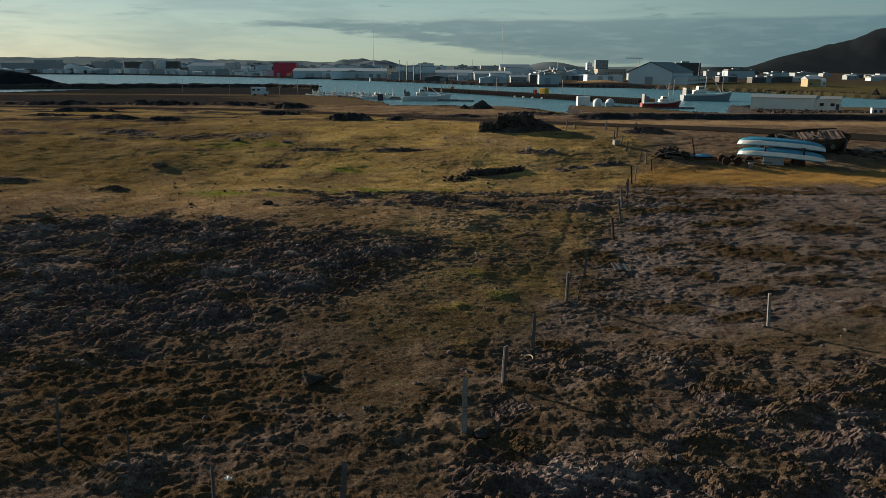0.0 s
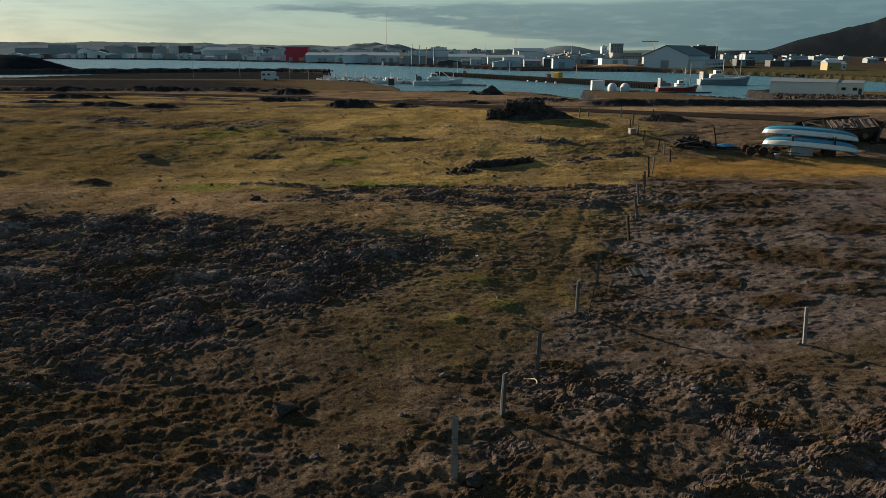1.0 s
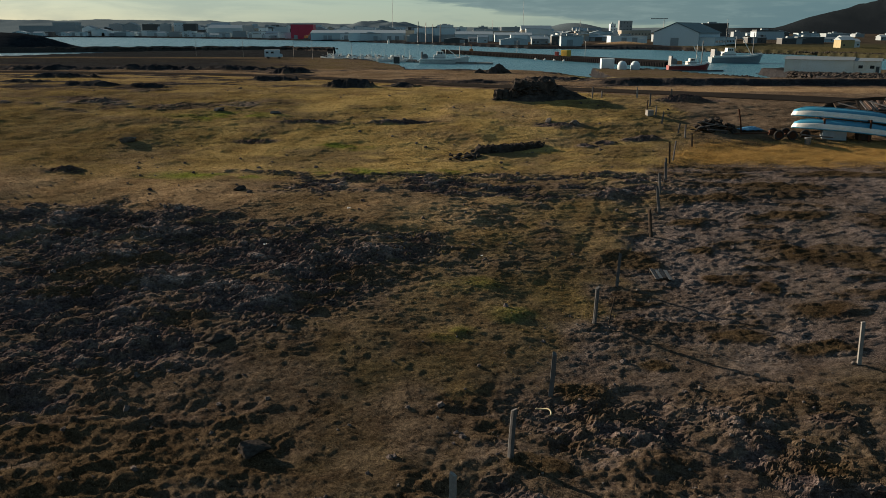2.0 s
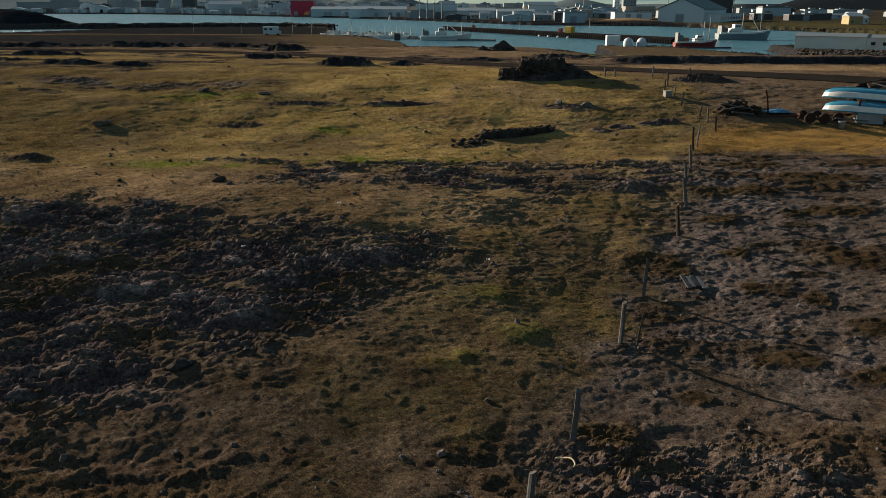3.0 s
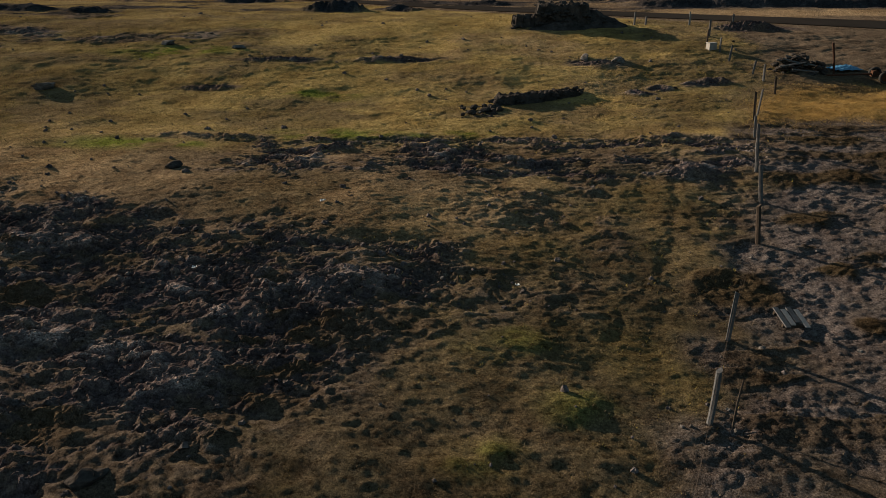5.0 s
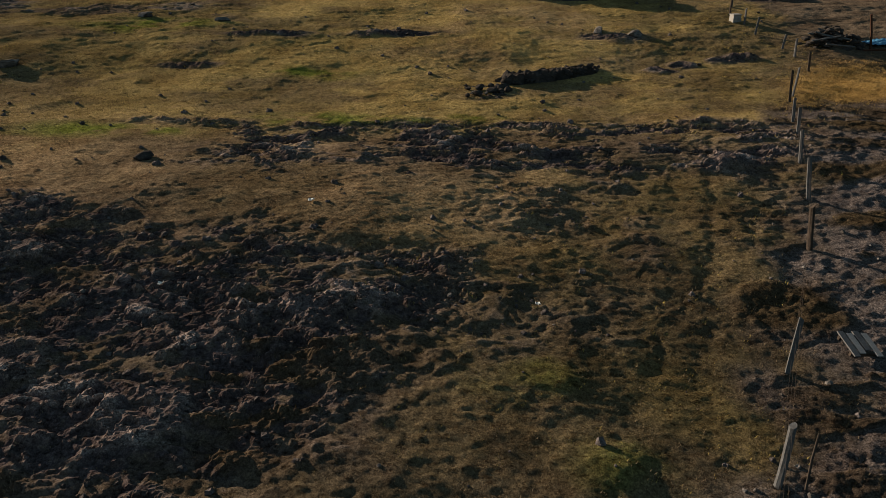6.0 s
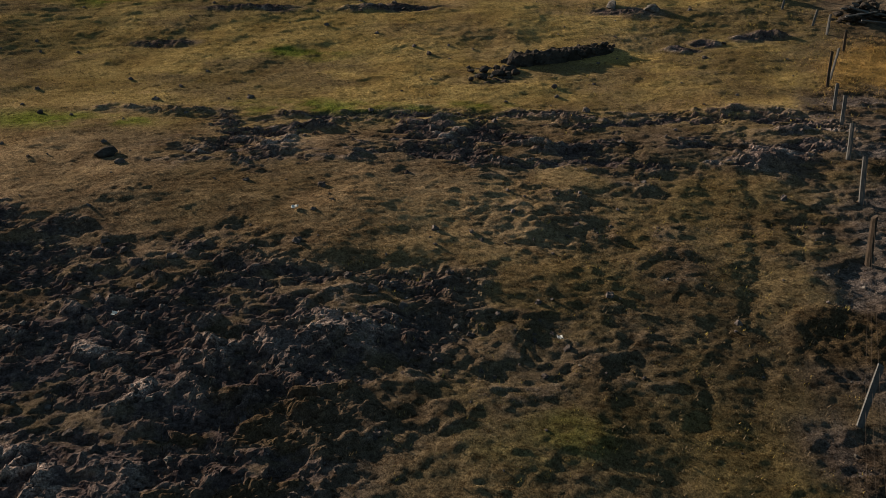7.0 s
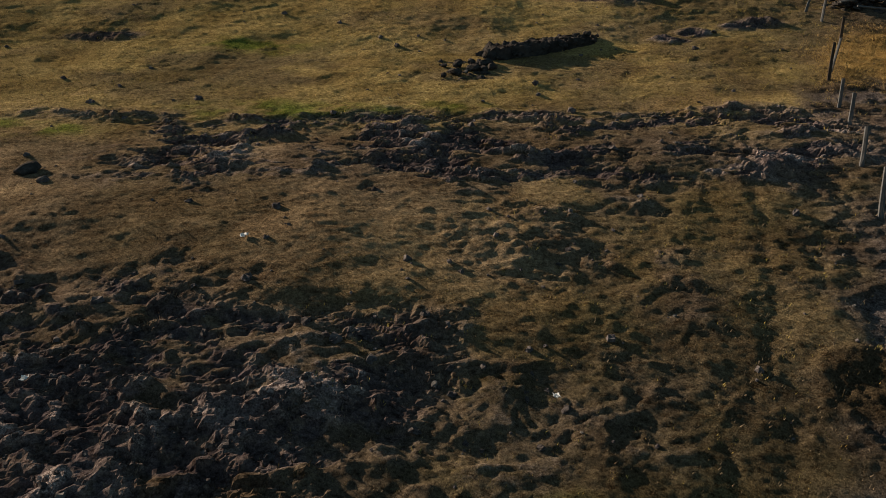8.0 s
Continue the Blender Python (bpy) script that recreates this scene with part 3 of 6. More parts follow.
def zones(x, y):
    """How much of each kind of ground lies at x, y."""
    n1, n2 = fbm(x, y, 3.5, 31, 4), fbm(x, y, 1.2, 37, 3)
    right = step(x - table(y, FENCE_LINE) + 1.4 * n2 + 1.6 * n1, -1.1, 1.3)
    nx, ny = x + 1.2 * n1, y + 1.0 * n2
    top = table(nx, [(-40, 31.5), (-10, 32.4), (-6, 31.4), (-2, 30.6), (0.5, 29.6), (2.5, 28)])
    low = table(nx, [(-40, 15), (-9.6, 17.5), (-6, 21.8), (-3.4, 24.6), (-0.9, 27.6), (1.5, 29.5)])
    top, low = top - 0.75 * table(x, TILT), low - 0.6 * table(x, TILT)
    rub = (0.5 * step(ny, low - 3.0, low - 0.8) + 0.5 * step(ny, low - 0.8, low + 1.2)) * (1 - step(ny, top - 0.8, top + 0.5)) * (1 - right)
    band = step(ny, 32.8, 33.8) * (1 - step(ny, 36.4, 37.1)) * step(nx, -8.5, -5.5) * (1 - right)
    band = band * (0.18 + 0.8 * step(fbm(x * 0.45, y, 0.6, 39, 5, 0.72), -0.12, 0.14))
    edge = np.exp(-((y + 0.35 * n2 - 36.7) / 0.32) ** 2) * step(x, -11, -8) * (1 - right) * step(fbm(x * 0.4, y, 0.5, 42, 4, 0.7), -0.25, 0.1)
    band = np.maximum(band, 0.85 * edge)
    rough = step(ny, 29.5, 31) * (1 - step(ny, 35.0, 36.5)) * step(nx, -1.0, 2.5) * (1 - right)
    corner = right * (1 - step(ny, 19.5, 23.0))
    strew = (1 - right) * (1 - step(ny, 19.0, 22.0)) * step(n1 - 0.03 * (x + 4), -0.6, 0.1)
    rub = rub * (0.45 + 0.55 * step(fbm(x * 0.55, y, 0.9, 36, 6, 0.75), -0.3, 0.0))
    rub = np.maximum.reduce([rub, band, rough * 0.5 * step(n2 + n1 + 0.8 * fbm(x * 0.45, y, 0.8, 40, 4, 0.65), -0.35, 0.35), corner * (0.5 + 0.45 * step(n1 + 0.5 * n2, -0.2, 0.3)), strew * 0.6])
    road = table(x, ROAD)
    beyond = step(y, road - 1.0, road + 2.0)
    gold = step(x - table(y, FENCE_LINE) + 0.8 * n2, -0.6, 1.6) * step(ny, 38.0, 40.2) * (1 - step(ny, 40.8, 43.8))
    lich = right * step(ny, 20.5, 24.0) * (1 - step(ny, 37.6, 39.3)) * (0.72 + 0.28 * step(n2, -0.3, 0.4))
    dirt = np.maximum(right * step(ny, 42.8, 44.6) * step(x, 11.5, 14) * (1 - step(y, 105, 125)), (1 - step(np.abs(y - road), 1.6, 2.4)) * (y < 110))
    dirt = np.maximum(dirt, 0.6 * beyond * (y < 110) * (1 - step(x, 20, 30) * step(y, 72, 84)))
    green = (1 - right) * step(ny + 1.5 * n1, 33.2, 39.0) * (1 - beyond) * (0.3 + 0.6 * step(n1 + 0.9 * fbm(x * 0.45, y, 1.3, 38, 4, 0.6), -0.4, 0.4))
    green = green * (1 - 0.4 * step(-x + 2 * n1, 6, 20))
    green = np.maximum(green, (0.3 + 0.25 * (y > 30)) * blob(x, y, GREEN_SPOTS, 0.8, 41))
    green = np.maximum(green, 0.26 * (1 - right) * step(y, 20, 24) * (1 - step(y, 33, 35)) * step(x + n1, -3, 0.5) * (0.45 + 0.55 * step(n1 - n2, -0.3, 0.3)))
    green = np.maximum(green, 0.75 * step(y, 84, 96) * (1 - step(y, 128, 140)) * step(x, 26, 40) * (y < 150))
    green = np.maximum(green, 0.8 * step(y, 300, 330) * (1 - step(y, 420, 460)) * step(x, 150, 175))
    out = np.maximum.reduce([blob(x, y, OUTCROPS, 0.5, 43), blob(x, y, OUTCROPS_FAR, 0.5, 47), 0.8 * blob(x, y, OUTCROPS_NEAR, 0.6, 49)])
    out = np.maximum(out, 0.8 * beyond * step(fbm(x * 0.45, y, 3.0, 51, 4), 0.16, 0.34) * (y < 110) * (1 - step(x, 20, 30) * step(y, 70, 84)))
    out = np.maximum(out, 0.8 * step(fbm(x * 0.4, y, 2.4, 53, 5, 0.6), 0.2, 0.38) * step(y, 42, 50) * step(-x, 6, 14) * (1 - beyond))
    # dark strip on the scarp: dark soil with its shaded face painted in
    out = np.maximum(out, 0.95 * step(x, 8, 12) * np.exp(-((y + 0.5 * fbm(x, y, 2.5, 19, 3) - 60.8) / 0.75) ** 2))
    out = np.maximum(out, np.where((x > 56) & (x < 78) & (y > 125) & (y < 215), 0.9, 0))
    coast = table(x, COAST)
    out = np.maximum(out, np.where((y > 88) & (y < 480), step(y, coast - 7, coast - 2), 0))
    out = np.maximum(out, np.where((y > 150) & (y < 230) & (x < -40) & (x > -130), 0.9 * step(fbm(x * 0.5, y, 9, 57, 3), -0.2, 0.1), 0))
    rub = np.maximum(rub, out) * (1 - 0.9 * (1 - step(np.abs(y - road), 1.5, 2.2)) * (y < 110))
    rub = np.where(y > 470, (0.3 + 0.5 * step(fbm(x, y, 60, 59, 3), -0.2, 0.3)) * (1 - step(np.exp(-((x - 100) / 17) ** 2 - ((y - 505) / 22) ** 2), 0.2, 0.6)), rub)
    heath = np.maximum(blob(x, y, HEATHER, 0.35, 61), right * 0.8 * step(fbm(x * 0.35, y, 0.8, 63, 5, 0.6), 0.16, 0.26) * step(y, 22, 25) * (1 - step(y, 38, 39)))
    heath = np.maximum(heath, rub * 0.85 * step(fbm(x * 0.45, y, 1.2, 67, 5, 0.6), 0.2, 0.34) * (y < 33))
    # left meadow mottled darker, standing in for dimmer light on that side
    heath = np.maximum(heath, 0.35 * step(-x + 2 * n2, 5, 15) * step(n1 + 0.6 * n2, -0.35, 0.35) * step(y, 33.5, 36) * (1 - step(y, 58, 66)))
    knoll = np.exp(-((x - 100) / 17) ** 2 - ((y - 505) / 22) ** 2)
    dark = np.where(y > 470, (0.35 + 0.65 * step(y, 800, 1150)) * (1 - step(knoll, 0.2, 0.6)), np.where(y > 56, 0.85 * out, 0))
    dark = np.maximum(dark, np.where((y > 78) & (y < 470) & (x < -12), 0.85 * step(-x / np.maximum(y, 1), 0.16, 0.3) * step(fbm(x * 0.4, y, 14, 58, 3), -0.6, -0.15), 0))
    dark = np.maximum(dark, np.where((x < -180) & (y > 380) & (y < 480), 0.95, 0))
    off = x - table(y, FENCE_LINE) + 1.35 + 0.25 * fbm(x * 0, y, 2.2, 105, 2)
    trail = np.exp(-(off / 0.13) ** 2) * step(y, 15, 17) * (1 - step(y, 31, 33)) * step(fbm(x, y, 0.9, 107, 3), -0.25, 0.3)
    heath = np.maximum(heath, 0.9 * strew * step(fbm(x * 0.5, y, 0.9, 69, 5, 0.62), -0.2, 0.15))
    heath = np.maximum(heath, 0.6 * corner * step(fbm(x * 0.5, y, 0.7, 70, 5, 0.62), 0.08, 0.25))
    rut = np.exp(-((off + 0.8 + 0.2 * fbm(x * 0, y, 1.7, 106, 2)) / 0.15) ** 2) * step(y, 25, 27) * (1 - step(y, 35, 36.5)) * step(fbm(x, y, 0.8, 108, 3), -0.25, 0.15)
    trail = np.maximum(trail * (1 - step(y, 36, 38)), rut)
    # trail and ruts tinted with heath colour for the shade inside them
    heath = np.maximum(heath, 0.2 * trail)
    verge = step(x, 6, 12) * step(ny, 54.5, 56) * (1 - step(ny, 58.5, 60)) * beyond
    bank = step(x + 3 * n1, 9, 15) * step(ny, 63.0, 65.0) * (1 - step(y, 118, 130))
    dirt, rub = dirt * (1 - np.maximum(verge, bank)), rub * (1 - 0.9 * np.maximum(verge, bank) * (y < 100))
    dark = dark * (1 - np.maximum(verge, bank) * (y < 100))
    fresh = (0.5 + 0.5 * (y > 30)) * blob(x, y, FRESH, 0.8, 45) * step(fbm(x * 0.6, y, 0.7, 46, 4, 0.6), -0.35, 0.1)
    straw = (1 - right) * step(ny, 28.0, 31.5) * (1 - step(ny, 36.0, 39.5)) * (0.35 + 0.65 * step(n1 - 0.5 * n2, -0.4, 0.4))
    straw = np.maximum(straw, 0.65 * (1 - step(np.hypot((x - 1.5 + 1.5 * n1) / 5.5, (y - 46) / 5.2), 0.75, 1.05)))
    shore = table(x, FAR_SHORE)
    dark = np.maximum(dark, np.where((y > 280) & (x < 150), 0.92 * (1 - step(y, shore + 25, shore + 60)) * (1 - step(knoll, 0.3, 0.7)), 0))
    straw = straw * (1 - 0.75 * step(x + n1, 0.8, 3.2) * (y < 36))
    field = step(y, 296, 306) * (1 - step(y, 900, 1200)) * step(x, 110, 150)
    rub, dark = rub * (1 - field), np.maximum(dark * (1 - field), np.where(y > 290, 0.68 * field, 0))
    fresh = np.maximum.reduce([fresh, 0.62 * bank, 0.42 * field * (1 - step(y, 470, 560))])
    scrub = 0.75 * beyond * (y < 115) * step(n1 + fbm(x * 0.3, y, 4, 75, 4), -0.6, 0.3)
    straw = np.maximum.reduce([straw, 0.9 * verge, scrub, 0.25 * field, step(knoll, 0.2, 0.6)])
    return rub, green, gold, dirt, heath, lich, out, road, dark, trail, fresh, straw


def relief(x, y):
    """Height with all small relief, and the zones."""
    z = plain(x, y)
    rub, green, gold, dirt, heath, lich, out, road, dark, trail, fresh, straw = zones(x, y)
    near = (1 - 0.4 * step(y, 46, 62)) * (1 - step(y, 70, 110)) * step(y, -22, -6)
    rise = np.zeros(x.shape)
    wx, wy = x + 0.16 * fbm(x, y, 0.6, 72, 3), y + 0.16 * fbm(x, y, 0.6, 73, 3)
    c2, r2 = cells(wx, wy, 0.30, 79)
    c3, r3 = cells(wx, wy, 0.13, 77)
    # lava: flat-topped lumps with steep ragged flanks at three sizes
    n1, n2, n3 = fbm(wx * 0.58, wy, 0.85, 83, 5, 0.62), fbm(wx * 0.62, wy, 0.33, 85, 4, 0.62), fbm(wx * 0.8, wy, 0.15, 87, 2, 0.65)
    lumps = 0.075 * step(n1, -0.30, 0.05) + 0.085 * step(n1, 0.08, 0.36) + 0.078 * step(n2, -0.10, 0.24) + 0.034 * step(n3, -0.05, 0.3)
    crag = 0.5 - np.abs(fbm(wx * 0.75, wy, 0.38, 88, 4, 0.68))
    lava = lumps + 0.028 * crag + 0.014 * fbm(x, y, 0.11, 89, 2, 0.7) + 0.08 * fbm(x, y, 2.8, 82, 2) - 0.115
    hum = fbm(wx * 0.6, wy, 0.55, 93, 4, 0.66)
    tuft = fbm(x * 0.6, y, 0.36, 96, 4, 0.8)
    c4, r4 = cells(wx * 0.75, wy, 0.24, 81)
    knots = np.maximum(0, 0.42 - c4) * step(r4 + 0.4 * fbm(x, y, 3.0, 94, 2), 0.6, 0.85)
    tussock = step(hum + 0.35 * fbm(x, y, 2.6, 98, 2), -0.12, 0.22)
    turf = 0.12 * fbm(x, y, 2.8, 91, 3) + (0.038 * fbm(x * 0.55, y, 1.1, 93, 5, 0.66) + 0.026 * tuft + (0.012 + 0.016 * step(y, 37, 40)) * tussock * (1 - 0.6 * straw)) * (1 - 0.2 * green) + (0.058 - 0.02 * step(y, 36, 39)) * knots
    stony = 0.05 * fbm(x, y, 0.9, 95, 3) + (0.6 - c2) * r2 * 0.025 + (0.6 - c3) * r3 * 0.02 + 0.035 * fbm(x * 0.8, y, 0.2, 97, 3, 0.75) + 0.03 * step(n2, 0.05, 0.3)
    flat = 1 - 0.92 * (1 - step(np.abs(y - road), 1.9, 3.0)) * (y < 110)
    dz = turf * (1 - np.maximum(rub, lich)) + lava * rub * (1 - 0.45 * step(y, 37, 40)) + stony * lich * (1 - rub)
    dz = dz + 0.07 * fresh * (y < 30) - 0.026 * trail + step(heath, 0.2, 0.7) * (0.034 + 0.035 * fbm(x, y, 0.22, 99, 3)) * step(y, 12, 14) + gold * 0.06
    for spots in (OUTCROPS, OUTCROPS_FAR, OUTCROPS_NEAR):
        for cx, cy, rx, ry, h in spots:
            k = (np.abs(x - cx) < rx * 2) & (np.abs(y - cy) < ry * 2.2)
            d = np.hypot((x[k] - cx) / rx, (y[k] - cy) / ry) + 0.6 * fbm(x[k], y[k], 0.7, 101, 4, 0.6)
            rise[k] = np.maximum(rise[k], 0.7 * h * (1 - step(d, 0.2, 1.0)))
    ragged = 0.45 - np.abs(fbm(x * 0.7, y, 0.6, 103, 5, 0.7)) * 1.9
    rise = rise * (0.8 + 0.35 * ragged * step(rise, 0.02, 0.15))
    dz = (dz * near + rise) * flat + out * (1 - near) * (y < 480) * (0.22 * ragged + 0.3 * fbm(x, y, 1.6, 104, 4, 0.6))
    # masked by lump height: lichen, plus sunlight on crests put into colour
    lit_crust = np.clip(rub * (y < 110) * step(lava + 0.05 * n3, 0.02, 0.09) * (1 - heath) * (0.3 + 0.7 * step(fbm(x * 0.6, y, 0.5, 90, 4, 0.6), -0.02, 0.28)) + 0.35 * lich * step(stony, 0.0, 0.06) * (1 - heath), 0, 1)
    return z + dz, (rub, green, gold, dirt, heath, lich, lit_crust * (1 - 0.6 * step(x, 4, 8) * (1 - step(y, 21, 24))) * (1 - 0.45 * (1 - step(x, 0, 3)) * (1 - step(y, 22, 26))), dark, fresh, straw)


def heights(xs, ys):
    return relief(np.asarray(xs, float), np.asarray(ys, float))[0]


def ground_at(x, y):
    return float(heights([x], [y])[0])


def build_ground():
    ys = [-60, -50, -42, -35, -29, -24, -20, -16, -13]
    v = -11.0
    while v < 105:
        ys.append(v)
        v += 0.2 if v < 8 else 0.05 if v < 23.5 else 0.036 if v < 37 else 0.065 if v < 50 else 0.0026 * v
    while v < 4400:
        ys.append(v)
        v *= 1.022
    cols = 680
    u = np.linspace(-1, 1, cols)
    u = 0.55 * u + 0.45 * u ** 7
    ys = np.array(ys)
    half = np.maximum(0.67 * np.abs(ys) + 7.5, 17)
    half = np.maximum(half, 17 + np.maximum(8 - ys, 0))
    x, y = (u[None, :] * half[:, None]).ravel(), np.repeat(ys, cols)
    z, (rub, green, gold, dirt, heath, lich, lit_crust, dark, fresh, straw) = relief(x, y)
    me = bpy.data.meshes.new("ground")
    rows = len(ys)
    i = (np.arange(rows - 1)[:, None] * cols + np.arange(cols - 1)[None, :]).ravel()
    quads = np.stack([i, i + 1, i + cols + 1, i + cols], 1).astype(np.int32)
    me.vertices.add(rows * cols)
    me.vertices.foreach_set("co", np.stack([x, y, z], 1).astype(np.float32).ravel())
    me.loops.add(quads.size)
    me.loops.foreach_set("vertex_index", quads.ravel())
    me.polygons.add(len(quads))
    me.polygons.foreach_set("loop_start", (np.arange(len(quads)) * 4).astype(np.int32))
    me.update(calc_edges=True)
    # third channel of zone_c picks the far ridges given the haze colour
    for name, chans in (("zone_a", (rub, green, gold, lit_crust)), ("zone_b", (dirt, heath, lich, dark)), ("zone_c", (fresh, straw, step(y, 1000, 1300) * (1 - step(x / np.maximum(y, 1), 0.28, 0.36)), 0 * fresh))):
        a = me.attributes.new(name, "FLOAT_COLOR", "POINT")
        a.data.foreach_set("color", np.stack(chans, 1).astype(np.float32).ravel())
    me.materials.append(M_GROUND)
    me.shade_smooth()
    ragged = me.attributes.new("sharp_face", "BOOLEAN", "FACE")
    ragged.data.foreach_set("value", (rub[quads[:, 0]] > 0.6) & (y[quads[:, 0]] < 56))
    return tagged(new("ground", me), "brown and green moor with dark lava rubble and moss", "ground", kind="structure")


ground = build_ground()
water = Shape().add([(-1500, 92, -3), (900, 92, -3), (900, 1100, -3), (-1500, 1100, -3)], [(0, 1, 2, 3)])
solo("water", water, M_WATER, Matrix(), "calm blue-grey harbour water with small ripples", "water", kind="structure")

road_shape = Shape()
rx = np.linspace(-50, 50, 160)
ry = table(rx, ROAD)
ry = np.convolve(np.pad(ry, 6, mode="edge"), np.ones(13) / 13, "valid")
mid = [plain(rx, ry + s) + 0.03 for s in (-1.2, 1.2)]
for a in range(len(rx)):
    for k, s in enumerate((-1.2, 1.2)):
        road_shape.v.append((rx[a], ry[a] + s, mid[k][a]))
for a in range(len(rx) - 1):
    road_shape.f.append((2 * a, 2 * a + 2, 2 * a + 3, 2 * a + 1))
solo("road", road_shape, M_ASPHALT, Matrix(), "narrow dark asphalt road crossing the moor", "road", kind="structure")


# ---- fences and posts ----
rng = random.Random(7)


def post_shape(h, r, sides=7, sunk=0.25, seed=0):
    """A split, slightly bent round post with a worn slanting top."""
    g = random.Random(seed)
    s, rings = Shape(), 6
    bx, by = g.uniform(-0.02, 0.02), g.uniform(-0.02, 0.02)
    verts = []
    for i in range(rings):
        t = i / (rings - 1)
        for k in range(sides):
            a = 2 * math.pi * k / sides
            rr = r * (1 - 0.12 * t) * (1 + 0.10 * math.sin(3 * a + seed) + g.uniform(-0.05, 0.05))
            z = -sunk + t * (h + sunk) + (0.5 * r * math.cos(a + seed) if i == rings - 1 else 0)
            verts.append((math.cos(a) * rr + bx * math.sin(t * 3), math.sin(a) * rr + by * math.sin(t * 3), z))
    faces = [(i * sides + k, i * sides + (k + 1) % sides, (i + 1) * sides + (k + 1) % sides, (i + 1) * sides + k) for i in range(rings - 1) for k in range(sides)]
    return s.add(verts, faces + [tuple((rings - 1) * sides + k for k in range(sides))])


def build_fence(posts, label, levels):
    f = thing("wire_fence", Matrix(), label, "fence")
    tops = []
    for i, (x, y, h, r, lx, ly) in enumerate(posts):
        z = ground_at(x, y) - 0.02
        p = part("post", post_shape(h, r, seed=i * 3 + int(x * 7)), M_WHITEPOST if i == 0 and h > 1.2 else M_WOOD if i % 5 else M_DARKWOOD, f)
        p.matrix_basis = Matrix.Translation((x, y, z)) @ Euler((radians(ly), radians(lx), 0)).to_matrix().to_4x4()
        tops.append((p.matrix_basis.copy(), h))
    for lev in levels:
        for (ma, ha), (mb, hb) in zip(tops, tops[1:]):
            a, b = ma @ Vector((0, 0, ha * lev)), mb @ Vector((0, 0, hb * lev))
            sag = 0.03 + 0.008 * (a - b).length
            pts = [a.lerp(b, t) - Vector((0, 0, sag * 4 * t * (1 - t))) for t in (0, 0.25, 0.5, 0.75, 1)]
            part("wire", Shape().tube(pts, 0.0012, 3), M_WIRE, f)
    return f, tops


MAIN_POSTS = [(0.51, 15.79, 1.29, 0.065, 0, 0), (1.55, 18.06, 0.97, 0.06, 2, 0), (2.54, 20.59, 1.03, 0.06, 3, 2), (4.06, 24.2, 1.0, 0.055, 2, 0), (5.09, 26.6, 1.0, 0.05, 2, 0),
              (6.92, 30.42, 0.96, 0.06, -7, 0), (7.65, 32.4, 1.0, 0.055, -9, 0), (8.02, 34.0, 0.82, 0.05, -6, 0), (8.7, 35.9, 0.72, 0.05, -5, 0), (9.0, 37.0, 0.68, 0.045, -5, 0), (9.6, 38.8, 0.95, 0.045, -5, 0), (9.85, 39.3, 0.9, 0.035, 4, 0)]
FAR_POSTS = [(11.5, 42.2, 0.65, 0.045, -5, 0), (11.5, 43.5, 0.65, 0.045, -2, 0), (11.4, 44.4, 0.52, 0.045, 6, 0), (10.95, 46.0, 0.65, 0.045, 5, 0), (10.9, 47.2, 0.6, 0.04, 0, 0), (10.7, 48.4, 0.6, 0.04, 0, 0)]
SIDE_POSTS = [(0.50, 15.80, 0.5, 0.02, 0, 0), (-1.84, 12.68, 1.1, 0.055, 4, 0), (-4.31, 12.99, 0.95, 0.035, 1, 0), (-6.26, 13.96, 0.9, 0.022, 2, 0), (-8.29, 15.19, 1.15, 0.032, 3, 0), (-11.0, 16.6, 1.0, 0.03, -2, 0)]
fence_a, tops_a = build_fence(MAIN_POSTS, "old grey wooden post fence with sagging wires across the moor", (0.92, 0.6, 0.28))
build_fence(FAR_POSTS, "short leaning dark fence posts beside golden grass", (0.85, 0.4))
build_fence(SIDE_POSTS, "thin weathered fence posts with wire in the heath", (0.85, 0.5))
for z0 in (0.55, 0.62, 0.86):
    coil = Shape().tube([(0.51 + 0.073 * math.cos(a), 15.79 + 0.073 * math.sin(a), tops_a[0][0].translation.z + z0 + 0.01 * math.sin(a * 2)) for a in (i * math.pi / 6 for i in range(13))], 0.006, 4)
    part("wire_wrap", coil, M_WIRE, fence_a, "pale wire wound round the corner post")
brace = Shape().tube([(4.40, 24.1, ground_at(4.4, 24.1) - 0.1), (4.52, 24.35, ground_at(4.4, 24.1) + 0.35), (4.62, 24.5, ground_at(4.4, 24.1) + 0.68)], [0.02, 0.018, 0.015], 6)
part("brace", brace, M_DARKWOOD, fence_a, "thin leaning stick")

marker = thing("marker_post", pose(9.94, 22.27, ground_at(9.94, 22.27), 0, -3, 0), "slim white painted post standing in stony moss", "post")
part("shaft", Shape().box(-0.045, 0.045, -0.03, 0.03, -0.2, 1.04, taper=0.004), M_WHITEPOST, marker)
part("cap", Shape().box(-0.05, 0.05, -0.035, 0.035, 1.035, 1.06, taper=0.012), M_WHITEPOST, marker)

# posts by the road
for x, y, h, mat in ((8.3, 52.3, 0.6, M_WOOD), (8.9, 52.5, 0.4, M_WOOD), (11.0, 52.6, 0.62, M_WHITEPOST), (11.1, 49.6, 0.7, M_WOOD), (12.9, 52.0, 0.5, M_WOOD)):
    solo("roadside_post", post_shape(h, 0.05, seed=int(x * 10)), mat, pose(x, y, ground_at(x, y)), "low post beside the narrow road", "post", "roadside posts")

